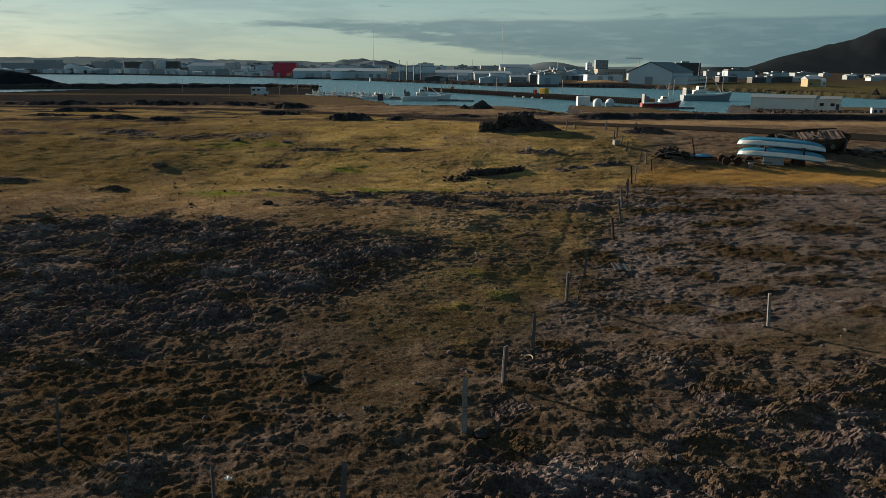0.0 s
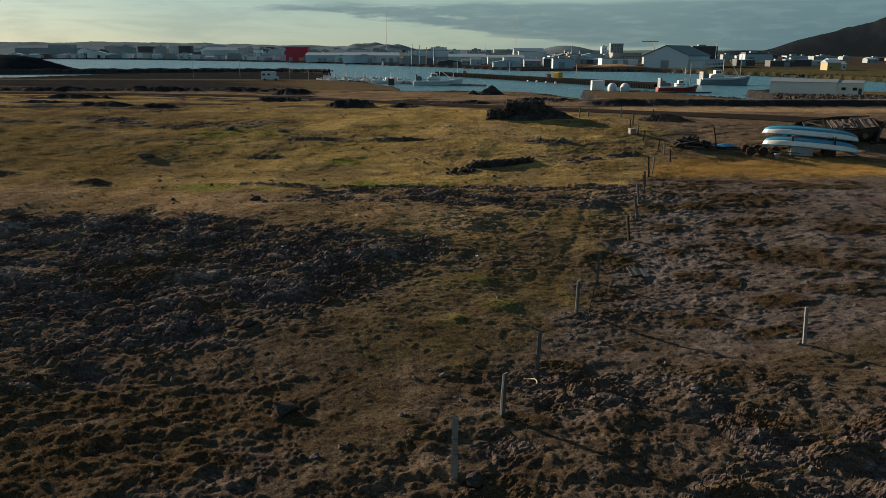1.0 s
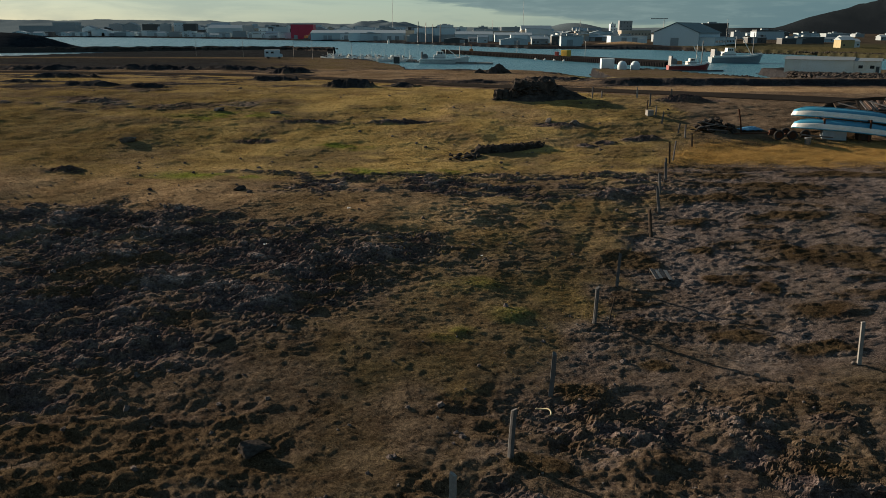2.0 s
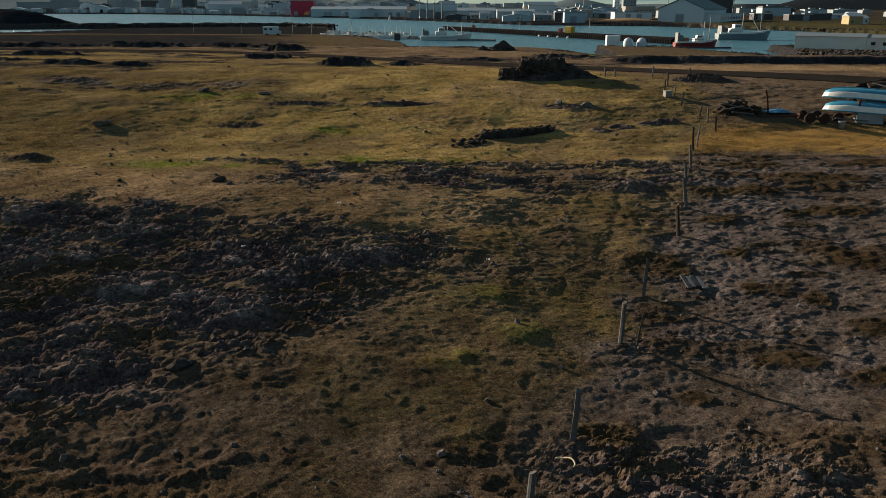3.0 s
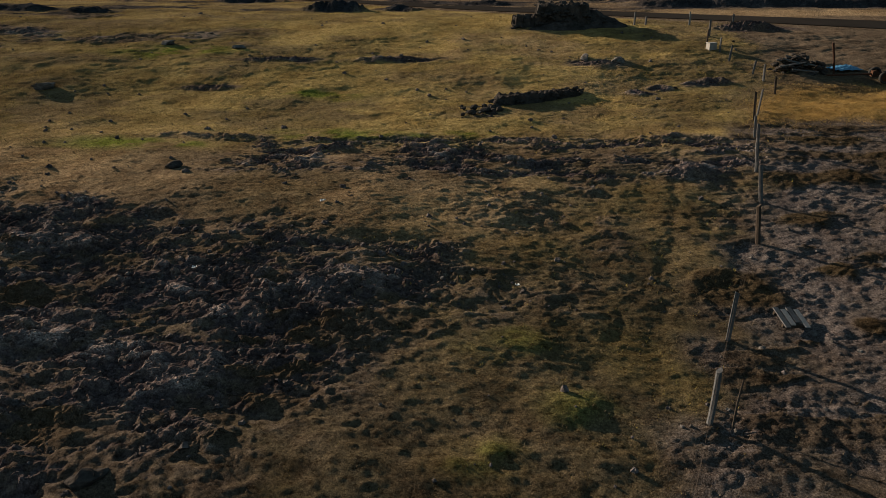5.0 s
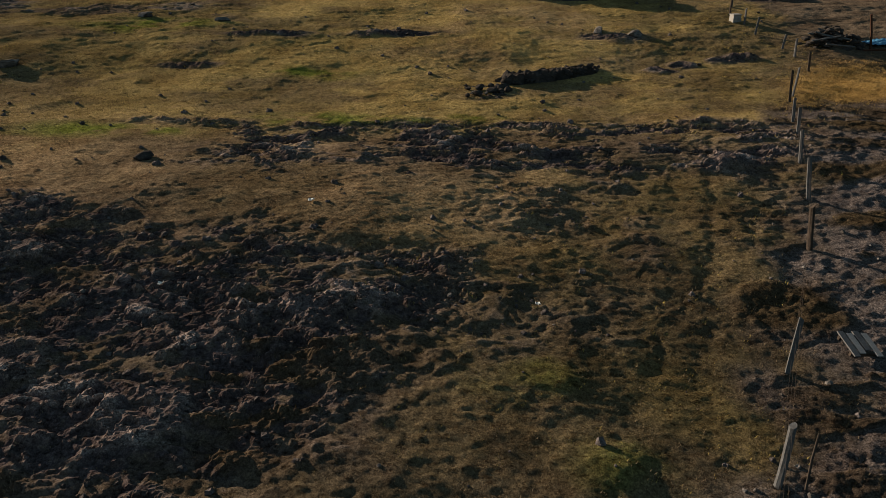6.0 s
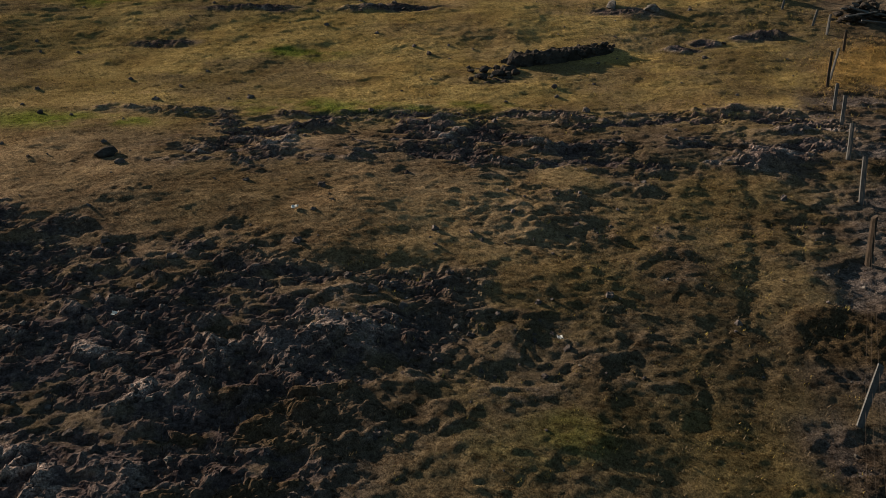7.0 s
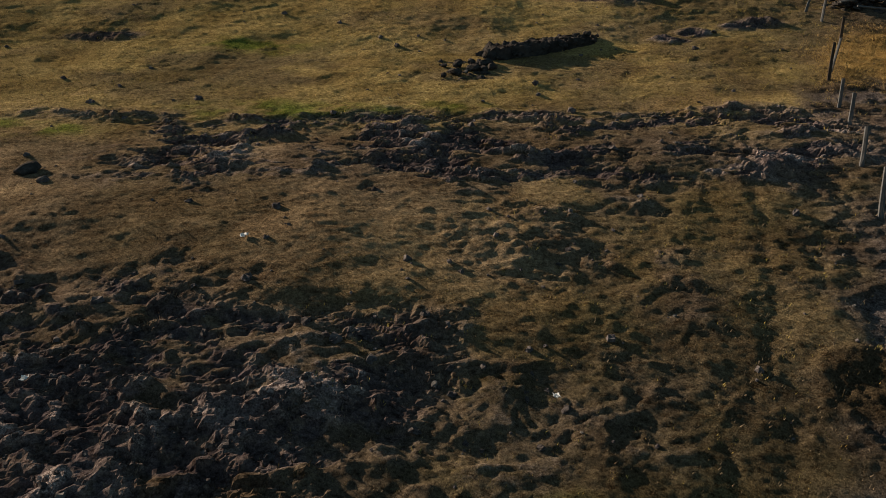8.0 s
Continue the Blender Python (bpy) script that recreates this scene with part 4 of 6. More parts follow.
box = thing("electric_box", pose(10.62, 47.5, ground_at(10.62, 47.5) + 0.02, 0, 0, 15) @ Matrix.Scale(0.74, 4), "pale square concrete box in short grass", "box")
part("body", Shape().box(-0.24, 0.24, -0.2, 0.2, -0.1, 0.33, taper=0.015), M_CONCRETE, box)
part("lid", Shape().box(-0.26, 0.26, -0.22, 0.22, 0.33, 0.37, taper=0.02), M_CONCRETE, box, "flat concrete lid")

# boards lying by the fence
boards = thing("broken_pallet", pose(6.5, 27.25, ground_at(6.5, 27.25) + 0.06, 14, 4, 8) @ Matrix.Scale(0.9, 4), "broken grey wooden boards lying on stony ground", "boards")
for i in range(4):
    part("board", Shape().box(-0.30 + i * 0.15, -0.18 + i * 0.15, -0.33 + 0.08 * (i % 3), 0.33 - 0.06 * (i % 2), 0.06, 0.085, taper=0.003), M_PALEWOOD if i % 2 else M_WOOD, boards)
for y in (-0.3, 0.3):
    part("batten", Shape().box(-0.31, 0.28, y * 0.7 - 0.03, y * 0.7 + 0.03, -0.02, 0.058), M_DARKWOOD, boards)

hose = Shape().tube([(2.28 + 0.22 * math.cos(a) * (1 - 0.03 * i), 19.85 + 0.16 * math.sin(a), ground_at(2.3, 19.85) + 0.06 + 0.02 * math.sin(3 * a)) for i, a in enumerate(np.linspace(-0.6, 2.4, 14))], 0.016, 6)
solo("hose_piece", hose, surface("yellowed plastic hose", (0.55, 0.48, 0.28), 0.5, worn=(0.4, 0.33, 0.2)), Matrix(), "short bent piece of pale yellow hose", "hose", smooth=True)
litter_mat = surface("torn white plastic", (0.6, 0.6, 0.58), 0.5, worn=(0.4, 0.4, 0.38))
for x, y, s in ((-4.25, 13.83, 0.14), (-3.3, 31.2, 0.1), (1.2, 28.0, 0.08), (-5.5, 28.2, 0.09)):
    sheet, g = Shape(), random.Random(int(x * 100))
    n = 5
    sheet.add([(s * (i / (n - 1) - 0.5) * g.uniform(0.8, 1.3), s * (j / (n - 1) - 0.5) * g.uniform(0.7, 1.2), 0.03 + s * 0.5 * g.random()) for j in range(n) for i in range(n)],
              [(j * n + i, j * n + i + 1, (j + 1) * n + i + 1, (j + 1) * n + i) for j in range(n - 1) for i in range(n - 1)])
    ob = solo("plastic_scrap", sheet, litter_mat, pose(x, y, ground_at(x, y), 0, 0, g.uniform(0, 90)), "crumpled scrap of white plastic in the heath", "litter", "plastic scraps")
    ob.modifiers.new("thickness", "SOLIDIFY").thickness = 0.004

# ---- stones ----
STONES = []
for i in range(6):
    v, f = ball(random.Random(100 + i), 2)
    STONES.append(Shape().add(v, f).mesh("stone", M_LAVA))
for i in range(3):
    v, f = ball(random.Random(200 + i), 2)
    STONES.append(Shape().add(v, f).mesh("stone", M_LICHEN))


def stone(parent, x, y, z, sx, sy, sz, g, kinds=6):
    ob = new("stone", STONES[g.randrange(kinds)])
    ob.parent = parent
    ob.matrix_basis = Matrix.LocRotScale((x, y, z), Euler((g.uniform(-0.3, 0.3), g.uniform(-0.3, 0.3), g.uniform(0, 6.28))), (sx, sy, sz))
    return ob


def single_rock(x, y, sx, sy, sz, turn, label, kind=0):
    v, f = ball(random.Random(int(abs(x) * 31 + y * 17)), 3, 0.42)
    ob = solo("boulder", Shape().add(v, f), M_LICHEN if kind else M_LAVA, Matrix.LocRotScale((x, y, ground_at(x, y) - 0.12 * sz), Euler((0, 0, turn)), (sx, sy, sz)), label, "rock")
    return ob


single_rock(-15.7, 42.3, 1.1, 0.7, 0.4, 0.3, "low dark lava boulder with mossy top in grass", 1)
single_rock(-12.95, 48.1, 0.95, 0.6, 0.4, 0.1, "grey boulder in green grass", 1)
single_rock(-9.75, 47.6, 0.8, 0.5, 0.3, -0.2, "rounded grey boulder in the meadow", 1)
single_rock(0.86, 15.7, 0.55, 0.45, 0.42, 0.8, "dark stone at the foot of the corner post")
single_rock(5.1, 46.2, 0.55, 0.45, 0.45, 0.4, "small pale stone in the meadow", 1)
single_rock(6.4, 45.7, 0.8, 0.6, 0.4, 0.9, "small grey stone in the meadow", 1)
single_rock(-7.8, 33.75, 0.55, 0.4, 0.38, 0.4, "small dark stone on dry grass")
single_rock(-5.2, 22.3, 0.6, 0.5, 0.35, 0.3, "dark flat stone in rough heath")
single_rock(-3.3, 18.2, 0.7, 0.5, 0.4, 0.2, "dark lava stone in brown heath")

def lump(w, d, top, seed, n=26, rough=0.12):
    """A rough heap of packed stone, w by d, with a fairly level top."""
    s, k = Shape(), 14
    off = Vector((seed, seed * 1.7, 0))
    verts = []
    for j in range(k):
        for i in range(n):
            u, v = 2 * i / (n - 1) - 1, 2 * j / (k - 1) - 1
            e = max(abs(u), abs(v))
            z = top * min(1.0, (1 - e ** 6) * 1.6) * (1 + 0.25 * noise.noise(Vector((u * w * 1.3, v * d * 1.3, 3)) + off)) - 0.2 * (e > 0.97)
            verts.append((u * w / 2 + rough * noise.noise(Vector((u * 6, v * 6, 9)) + off), v * d / 2 + rough * noise.noise(Vector((v * 6, u * 6, 5)) + off), z + rough * noise.noise(Vector((u * w * 4, v * d * 4, 1)) + off)))
    return s.add(verts, [(j * n + i, j * n + i + 1, (j + 1) * n + i + 1, (j + 1) * n + i) for j in range(k - 1) for i in range(n - 1)])


def level(x, y):
    return float(plain(np.array([float(x)]), np.array([float(y)]))[0])


wall = thing("stone_wall", Matrix(), "low tumbled dry-stone wall of dark lava in the meadow", "wall")
g = random.Random(5)
core = part("core", lump(3.6, 0.7, 0.29, 4, 60), M_LAVA, wall)
core.matrix_basis = pose(2.75, 41.45, level(2.75, 41.45) - 0.05, 0, 0, 27)
for i in range(150):
    t = g.random()
    x, y = 1.2 + 3.2 * t, 40.65 + 1.65 * t
    s = g.uniform(0.12, 0.30)
    off = g.uniform(-0.32, 0.32)
    stone(wall, x - off * 0.45, y + off * 0.9, level(x, y) + g.uniform(0.02, 0.22) * (1 - abs(off) * 1.6), s * 1.3, s * 0.9, s * 0.7, g)
for i in range(60):
    x, y = 0.75 + g.uniform(-0.75, 0.6), 39.7 + g.uniform(-0.75, 0.8)
    s = g.uniform(0.16, 0.36)
    stone(wall, x, y, level(x, y) - 0.04 + g.choice((0, 0, 0.12)), s, s, s * 0.75, g, 7)

def heap(w, d, h, seed, sharp=1.0, lean=0.0, n=28, k=12):
    """A ragged heap of rock, w by d, rising to an off-centre top."""
    off = Vector((seed * 3.1, seed * 1.7, seed))
    verts = [(lean * w, 0, h)]
    for j in range(1, k + 1):
        r = j / k
        for i in range(n):
            a = 2 * math.pi * i / n
            u, v = math.cos(a), math.sin(a)
            edge = 1 + 0.28 * noise.noise(Vector((u * 1.6, v * 1.6, 0)) + off)
            rough = noise.noise(Vector((u * r * 5, v * r * 5, 2)) + off) + 0.6 * noise.noise(Vector((u * r * 12, v * r * 12, 5)) + off)
            verts.append((lean * w * (1 - r) + u * r * edge * w / 2, v * r * edge * d / 2, h * (1 - r) ** sharp * (1 + 0.2 * rough) + 0.09 * h * rough - 0.25 * h * (j == k)))
    faces = [(0, 1 + i, 1 + (i + 1) % n) for i in range(n)]
    for j in range(k - 1):
        faces += [(1 + j * n + i, 1 + (j + 1) * n + i, 1 + (j + 1) * n + (i + 1) % n, 1 + j * n + (i + 1) % n) for i in range(n)]
    return Shape().add(verts, faces)


ruin = thing("stone_ruin", Matrix(), "roofless squat ruin of piled black lava stones", "ruin")
g = random.Random(9)
core = part("core", lump(2.75, 1.9, 1.02, 7, 40, 0.09), M_LAVA, ruin)
core.matrix_basis = pose(4.85, 52.6, level(4.85, 52.6) - 0.1, 0, 0, -3)
core = part("shoulder", lump(1.6, 1.3, 0.5, 2, 26, 0.16), M_LAVA, ruin)
core.matrix_basis = pose(3.2, 52.4, level(3.2, 52.4) - 0.1, 0, 0, 8)
core = part("fallen_bank", heap(3.4, 2.3, 0.78, 6, 1.0, -0.12), M_LAVA, ruin)
core.matrix_basis = pose(6.55, 52.5, level(6.5, 52.5) - 0.08)
core = part("front_bank", heap(3.6, 1.3, 0.42, 8, 0.9), M_LAVA, ruin)
core.matrix_basis = pose(4.9, 51.6, level(4.9, 51.6) - 0.08)
for i in range(150):
    x, y, z = g.uniform(3.6, 6.1), g.choice((51.72, 51.85, 53.45)) + g.uniform(-0.1, 0.1), g.uniform(0.0, 0.82)
    if i % 3 == 0:
        x, y, z = g.uniform(3.6, 6.0), g.uniform(51.8, 53.4), g.uniform(0.70, 0.80) + 0.1 * (x < 4.7)
    s = g.uniform(0.16, 0.38)
    stone(ruin, x, y, level(x, y) - 0.1 + z, s * 1.2, s, s * 0.62, g)
for i in range(60):
    x, y = g.uniform(2.4, 3.8), g.uniform(51.6, 53.0)
    s = g.uniform(0.14, 0.4)
    stone(ruin, x, y, level(x, y) - 0.1 + 0.5 * g.random() * max(0.0, (x - 2.3) / 1.5), s * 1.2, s, s * 0.65, g)
for i in range(50):
    t = g.random()
    x, y = 6.1 + 1.9 * t, g.uniform(51.7, 53.3)
    s = g.uniform(0.12, 0.32)
    stone(ruin, x, y, level(x, y) - 0.1 + 0.6 * (1 - t) * g.random(), s * 1.2, s, s * 0.65, g)

solo("rock_spire", heap(3.0, 1.6, 0.95, 3, 1.1, 0.08), M_LAVA, pose(3.5, 75.5, level(3.5, 75.5) - 0.12), "pointed dark lava rock beyond the road", "rock")
solo("rock_mound", heap(1.5, 0.9, 0.45, 5, 1.1), M_LAVA, pose(2.0, 74.8, level(2.0, 74.8) - 0.05), "low dark lava mound beyond the road", "rock")

# ---- the boat yard ----
def hull_parts(L, B, D, split=0.55, n=22, k=9):
    """An upturned clinker rowing boat along x: keel on top. Returns the bottom strake and the topside strake."""
    low, high = Shape(), Shape()

    def at(s, a):
        t = 2 * s - 1
        w = B / 2 * (1 - abs(t) ** 2.6) ** 0.75 * (1.0 if t < 0.8 else 1.0)
        rock = D * (1 - 0.16 * t * t - 0.42 * t ** 6)
        sheer = -0.22 * D * abs(t) ** 2.0
        z = sheer + (rock - sheer) * math.sin(a * math.pi / 2) ** 0.8
        return (t * L / 2 * (1 - 0.04 * math.sin(a * math.pi / 2)), w * math.cos(a * math.pi / 2) ** 0.7 if a < 1 else 0.0, z)

    for shape, a0, a1 in ((high, 0.0, split), (low, split, 1.0)):
        for side in (1, -1):
            verts, faces = [], []
            for i in range(n + 1):
                for j in range(k + 1):
                    x, y, z = at(0.004 + 0.992 * i / n, a0 + (a1 - a0) * j / k)
                    verts.append((x, side * y, z))
            for i in range(n):
                for j in range(k):
                    q = (i * (k + 1) + j, (i + 1) * (k + 1) + j, (i + 1) * (k + 1) + j + 1, i * (k + 1) + j + 1)
                    faces.append(q if side < 0 else tuple(reversed(q)))
            shape.add(verts, faces)
    return low, high, at


def upturned_boat(m, L, B, D, label):
    b = thing("rowing_boat", m, label, "boat", "upturned boats")
    low, high, at = hull_parts(L, B, D, 0.40)
    for name, s, mat, lab in (("bottom", low, M_BLUE, "blue painted bottom"), ("topside", high, M_WHITE, "chalky white topsides")):
        p = part(name, s, mat, b, lab, smooth=True)
        p.modifiers.new("planking", "SOLIDIFY").thickness = 0.02
    for side in (1, -1):
        pts = [(p[0], side * (p[1] + 0.015), p[2]) for p in (at(0.01 + 0.98 * i / 24, 0.02) for i in range(25))]
        part("gunwale", Shape().tube(pts, 0.028, 6), M_BLUE, b)
    part("keel", Shape().tube([(p[0], 0, p[2] + 0.012) for p in (at(0.06 + 0.9 * i / 14, 1.0) for i in range(15))], 0.024, 5), M_BLUE, b)
    return b


zy = float(plain(np.array([19.3]), np.array([44.0]))[0])
AXIS = -14
upturned_boat(pose(19.3, 43.9, zy + 0.32, 0, 4, AXIS), 4.8, 1.35, 0.44, "upturned blue and white boat resting on a rack")
upturned_boat(pose(19.5, 44.5, zy + 0.86, 0, 4, AXIS), 4.85, 1.35, 0.44, "upturned blue and white boat on the rack's upper arms")
rack = thing("boat_rack", pose(19.4, 44.0, zy, 0, 0, AXIS), "dark iron rack of posts and arms under the boats", "rack")
for x in (-1.05, 1.0):
    part("upright", Shape().box(x - 0.04, x + 0.04, -0.66, -0.6, -0.2, 0.92), M_RUST, rack)
    part("upright", Shape().box(x - 0.04, x + 0.04, 1.25, 1.33, -0.2, 0.92), M_RUST, rack)
    for z in (0.3, 0.84):
        part("arm", Shape().box(x - 0.035, x + 0.035, -0.598, 1.248, z - 0.04, z + 0.02), M_RUST, rack)
solo("concrete_block", Shape().box(-0.55, 0.55, -0.3, 0.3, -0.1, 0.36, taper=0.02), M_WALL["grey"], pose(18.75, 43.7, zy, 0, 0, AXIS), "grey concrete block on the ground under boats", "block")
solo("crate", Shape().box(-0.3, 0.3, -0.25, 0.25, -0.05, 0.34, taper=0.01), M_DARKWOOD, pose(20.15, 43.6, zy - 0.02, 0, 0, AXIS + 9), "dark low crate under the boats", "crate")


def wheel(parent, x, y, z, r, width, lean=0):
    w = part("wheel", Shape().tube([(0, -width * 0.32, 0), (0, width * 0.32, 0)], r * 0.16, 8), M_RUST, parent)
    w.matrix_basis = pose(x, y, z, lean, 0, 0)
    tyre, n, k = Shape(), 20, 8
    verts = []
    for i in range(n):
        a = 2 * math.pi * i / n
        for j in range(k):
            b = 2 * math.pi * j / k
            rr = r * 0.8 + r * 0.2 * math.cos(b)
            verts.append((rr * math.cos(a), width / 2 * math.sin(b), rr * math.sin(a)))
    tyre.add(verts, [(i * k + j, ((i + 1) % n) * k + j, ((i + 1) % n) * k + (j + 1) % k, i * k + (j + 1) % k) for i in range(n) for j in range(k)])
    part("tyre", tyre, M_RUBBER, w, smooth=True)
    part("rim", Shape().tube([(0, -width * 0.22, 0), (0, width * 0.22, 0)], r * 0.6, 12), M_RUST, w)


zt = float(plain(np.array([16.6]), np.array([43.5]))[0])
trailer = thing("boat_trailer", pose(16.6, 43.5, zt, 0, 0, -4), "old rusty trailer with twin tyred wheels and drawbar", "trailer")
for x, y in ((-0.62, -0.25), (0.0, -0.28), (-0.62, 0.75), (0.0, 0.75), (0.72, 0.1)):
    wheel(trailer, x, y, 0.24, 0.25, 0.18)
part("drawbar", Shape().tube([(-2.6, 0.2, 0.22), (-0.8, 0.2, 0.3), (0.9, 0.2, 0.34)], 0.035, 6), M_RUST, trailer)
part("axle", Shape().tube([(-0.31, -0.3, 0.28), (-0.31, 0.75, 0.28)], 0.04, 6), M_RUST, trailer)
part("tail_beam", Shape().tube([(0.5, -0.1, 0.25), (1.9, -0.25, 0.16)], 0.035, 6), M_WOOD, trailer)
part("hitch", Shape().box(-0.98, -0.8, 0.08, 0.32, 0.2, 0.42, taper=0.02), M_RUST, trailer)

bucket = thing("bucket", pose(17.08, 42.62, ground_at(17.08, 42.62)), "small dented grey metal bucket standing on dirt", "bucket")
part("pail", Shape().tube([(0, 0, -0.02), (0, 0, 0.3)], [0.12, 0.15], 12), M_STEEL, bucket)
part("rim", Shape().tube([(0.152 * math.cos(a), 0.152 * math.sin(a), 0.3) for a in np.linspace(0, 2 * math.pi, 14)], 0.012, 5), M_STEEL, bucket)
solo("iron_stake", Shape().tube([(0, 0, -0.2), (-0.12, 0, 0.6), (-0.26, 0, 1.2)], 0.04, 6), M_RUST, pose(14.55, 44.4, ground_at(14.55, 44.4)), "leaning rusty brown iron stake", "stake")

tarp, g, n = Shape(), random.Random(3), 14
tarp.add([(1.2 * (i / (n - 1) - 0.5) * 1.1, 0.9 * (j / (n - 1) - 0.5), 0.24 * (1 - (2 * i / (n - 1) - 1) ** 2) * (1 - (2 * j / (n - 1) - 1) ** 2) + 0.09 * noise.noise(Vector((i * 0.6, j * 0.6, 0))) + 0.06) for j in range(n) for i in range(n)],
         [(j * n + i, j * n + i + 1, (j + 1) * n + i + 1, (j + 1) * n + i) for j in range(n - 1) for i in range(n - 1)])
tarp_ob = solo("tarpaulin", tarp, M_TARP, pose(15.15, 44.9, ground_at(15.15, 44.9), 0, 0, 5) @ Matrix.Diagonal((0.85, 0.85, 0.6, 1)), "crumpled blue tarpaulin lying beside scrap", "tarpaulin")
tarp_ob.modifiers.new("thickness", "SOLIDIFY").thickness = 0.012

pile = thing("scrap_pile", Matrix(), "low pile of dark stones, scrap and old timber", "scrap pile")
g = random.Random(12)
for i in range(70):
    x, y = 13.3 + g.gauss(0, 0.55), 44.8 + g.gauss(0, 0.3)
    s = g.uniform(0.2, 0.45)
    stone(pile, x, y, float(plain(np.array([x]), np.array([y]))[0]) - 0.05 + 0.6 * min(1.0, 1.6 * max(0, 1 - abs(x - 13.3) / 1.1)) * g.random(), s, s, s * 0.7, g, 6)
for i in range(7):
    x, y, a = 13.2 + g.gauss(0, 0.35), 44.6 + g.gauss(0, 0.25), g.uniform(0, 3.1)
    z = float(plain(np.array([x]), np.array([y]))[0]) + 0.4
    part("timber", Shape().tube([(x - 0.5 * math.cos(a), y - 0.3 * math.sin(a), z - 0.1), (x + 0.5 * math.cos(a), y + 0.3 * math.sin(a), z + g.uniform(-0.1, 0.15))], 0.03, 5), M_WOOD, pile)

M_WRECK = surface("peeling red-brown planks", (0.17, 0.105, 0.08), 0.85, worn=(0.16, 0.145, 0.13), grain=20, spots=4, amount=0.7, bump=0.5)
zw = float(plain(np.array([21.8]), np.array([46.3]))[0]) - 0.38
wreck = thing("wrecked_boat", pose(21.9, 46.7, zw + 0.28, 17, -3, -8), "derelict heeled wooden fishing boat with torn deck planks", "boat")
low, high, at = hull_parts(5.0, 2.1, 1.25, 0.5)
for name, s in (("bottom", low), ("topside", high)):
    s.v = [(x, y, min(1.22 - z, 1.02 + 0.03 * x)) for x, y, z in s.v]
    p = part(name, s, M_DARKWOOD, wreck, smooth=True)
    p.modifiers.new("planking", "SOLIDIFY").thickness = 0.05
g = random.Random(17)
part("deck", Shape().box(-1.7, 1.9, -0.76, 0.76, 0.9, 0.98, taper=0.02), M_DARKWOOD, wreck)
for i in range(22):
    x, y, w = -0.35 + 0.112 * i + g.uniform(-0.01, 0.01), g.uniform(-0.05, 0.05), g.uniform(0.55, 0.7)
    p = part("deck_plank", Shape().box(-0.053, 0.053, -w, w, 0, 0.03, taper=0.004), M_WRECK if i % 4 else M_WOOD, wreck)
    p.matrix_basis = pose(x, y, 0.985 + 0.05 * g.random(), g.uniform(-2, 2), 0, g.uniform(-3, 3))
for i in range(7):
    p = part("loose_board", Shape().box(-0.5, 0.5, -0.05, 0.05, 0, 0.03, taper=0.004), M_WOOD if i % 2 else M_DARKWOOD, wreck)
    p.matrix_basis = pose(g.uniform(-1.3, 1.4), g.uniform(-0.5, 0.6), 1.06 + 0.04 * i * g.random(), g.uniform(-6, 6), g.uniform(-10, 10), g.uniform(0, 180))
for s in (-1, 1):
    part("gunwale", Shape().tube([(-2.2, s * 0.3, 1.08), (-1.2, s * 0.8, 1.05), (0.4, s * 0.98, 1.08), (1.9, s * 0.8, 1.14)], 0.035, 6), M_DARKWOOD, wreck)
part("stern_board", Shape().box(1.86, 1.95, -0.86, 0.86, 0.15, 1.22, pose(0, 0, 0, 0, 6, 0)), M_WOOD, wreck, "grey planked stern")
part("porthole", Shape().tube([(1.2, -0.98, 0.72), (1.2, -1.06, 0.72)], 0.14, 12), M_STEEL, wreck)
for i in range(6):
    part("rib", Shape().tube([(-2.0 + 0.3 * i, -0.45 - 0.06 * i, 0.7), (-2.0 + 0.3 * i, -0.5 - 0.06 * i, 1.2)], 0.03, 5), M_DARKWOOD, wreck)

debris = thing("scrap_heap", Matrix(), "scattered scrap metal, stones and timber on dirt", "scrap pile")
g = random.Random(21)
for i in range(60):
    x, y = 25.4 + g.gauss(0, 1.3), 45.6 + g.gauss(0, 0.4)
    s = g.uniform(0.15, 0.4)
    stone(debris, x, y, float(plain(np.array([x]), np.array([y]))[0]) - 0.04 + g.uniform(0, 0.2), s, s, s * 0.7, g, 7)
for i in range(8):
    x, y, a = 25.4 + g.gauss(0, 1.2), 45.5 + g.gauss(0, 0.3), g.uniform(0, 3.1)
    z = float(plain(np.array([x]), np.array([y]))[0]) + 0.2
    part("timber", Shape().tube([(x - 0.6 * math.cos(a), y - 0.3 * math.sin(a), z), (x + 0.6 * math.cos(a), y + 0.3 * math.sin(a), z + g.uniform(-0.1, 0.2))], 0.035, 5), M_WOOD if i % 2 else M_STEEL, debris)

# ---- the harbour ----
def window_part(parent, x0, x1, y, z0, z1):
    w = part("window", Shape().box(x0, x1, y - 0.06, y - 0.01, z0, z1), M_GLASS, parent)
    return w


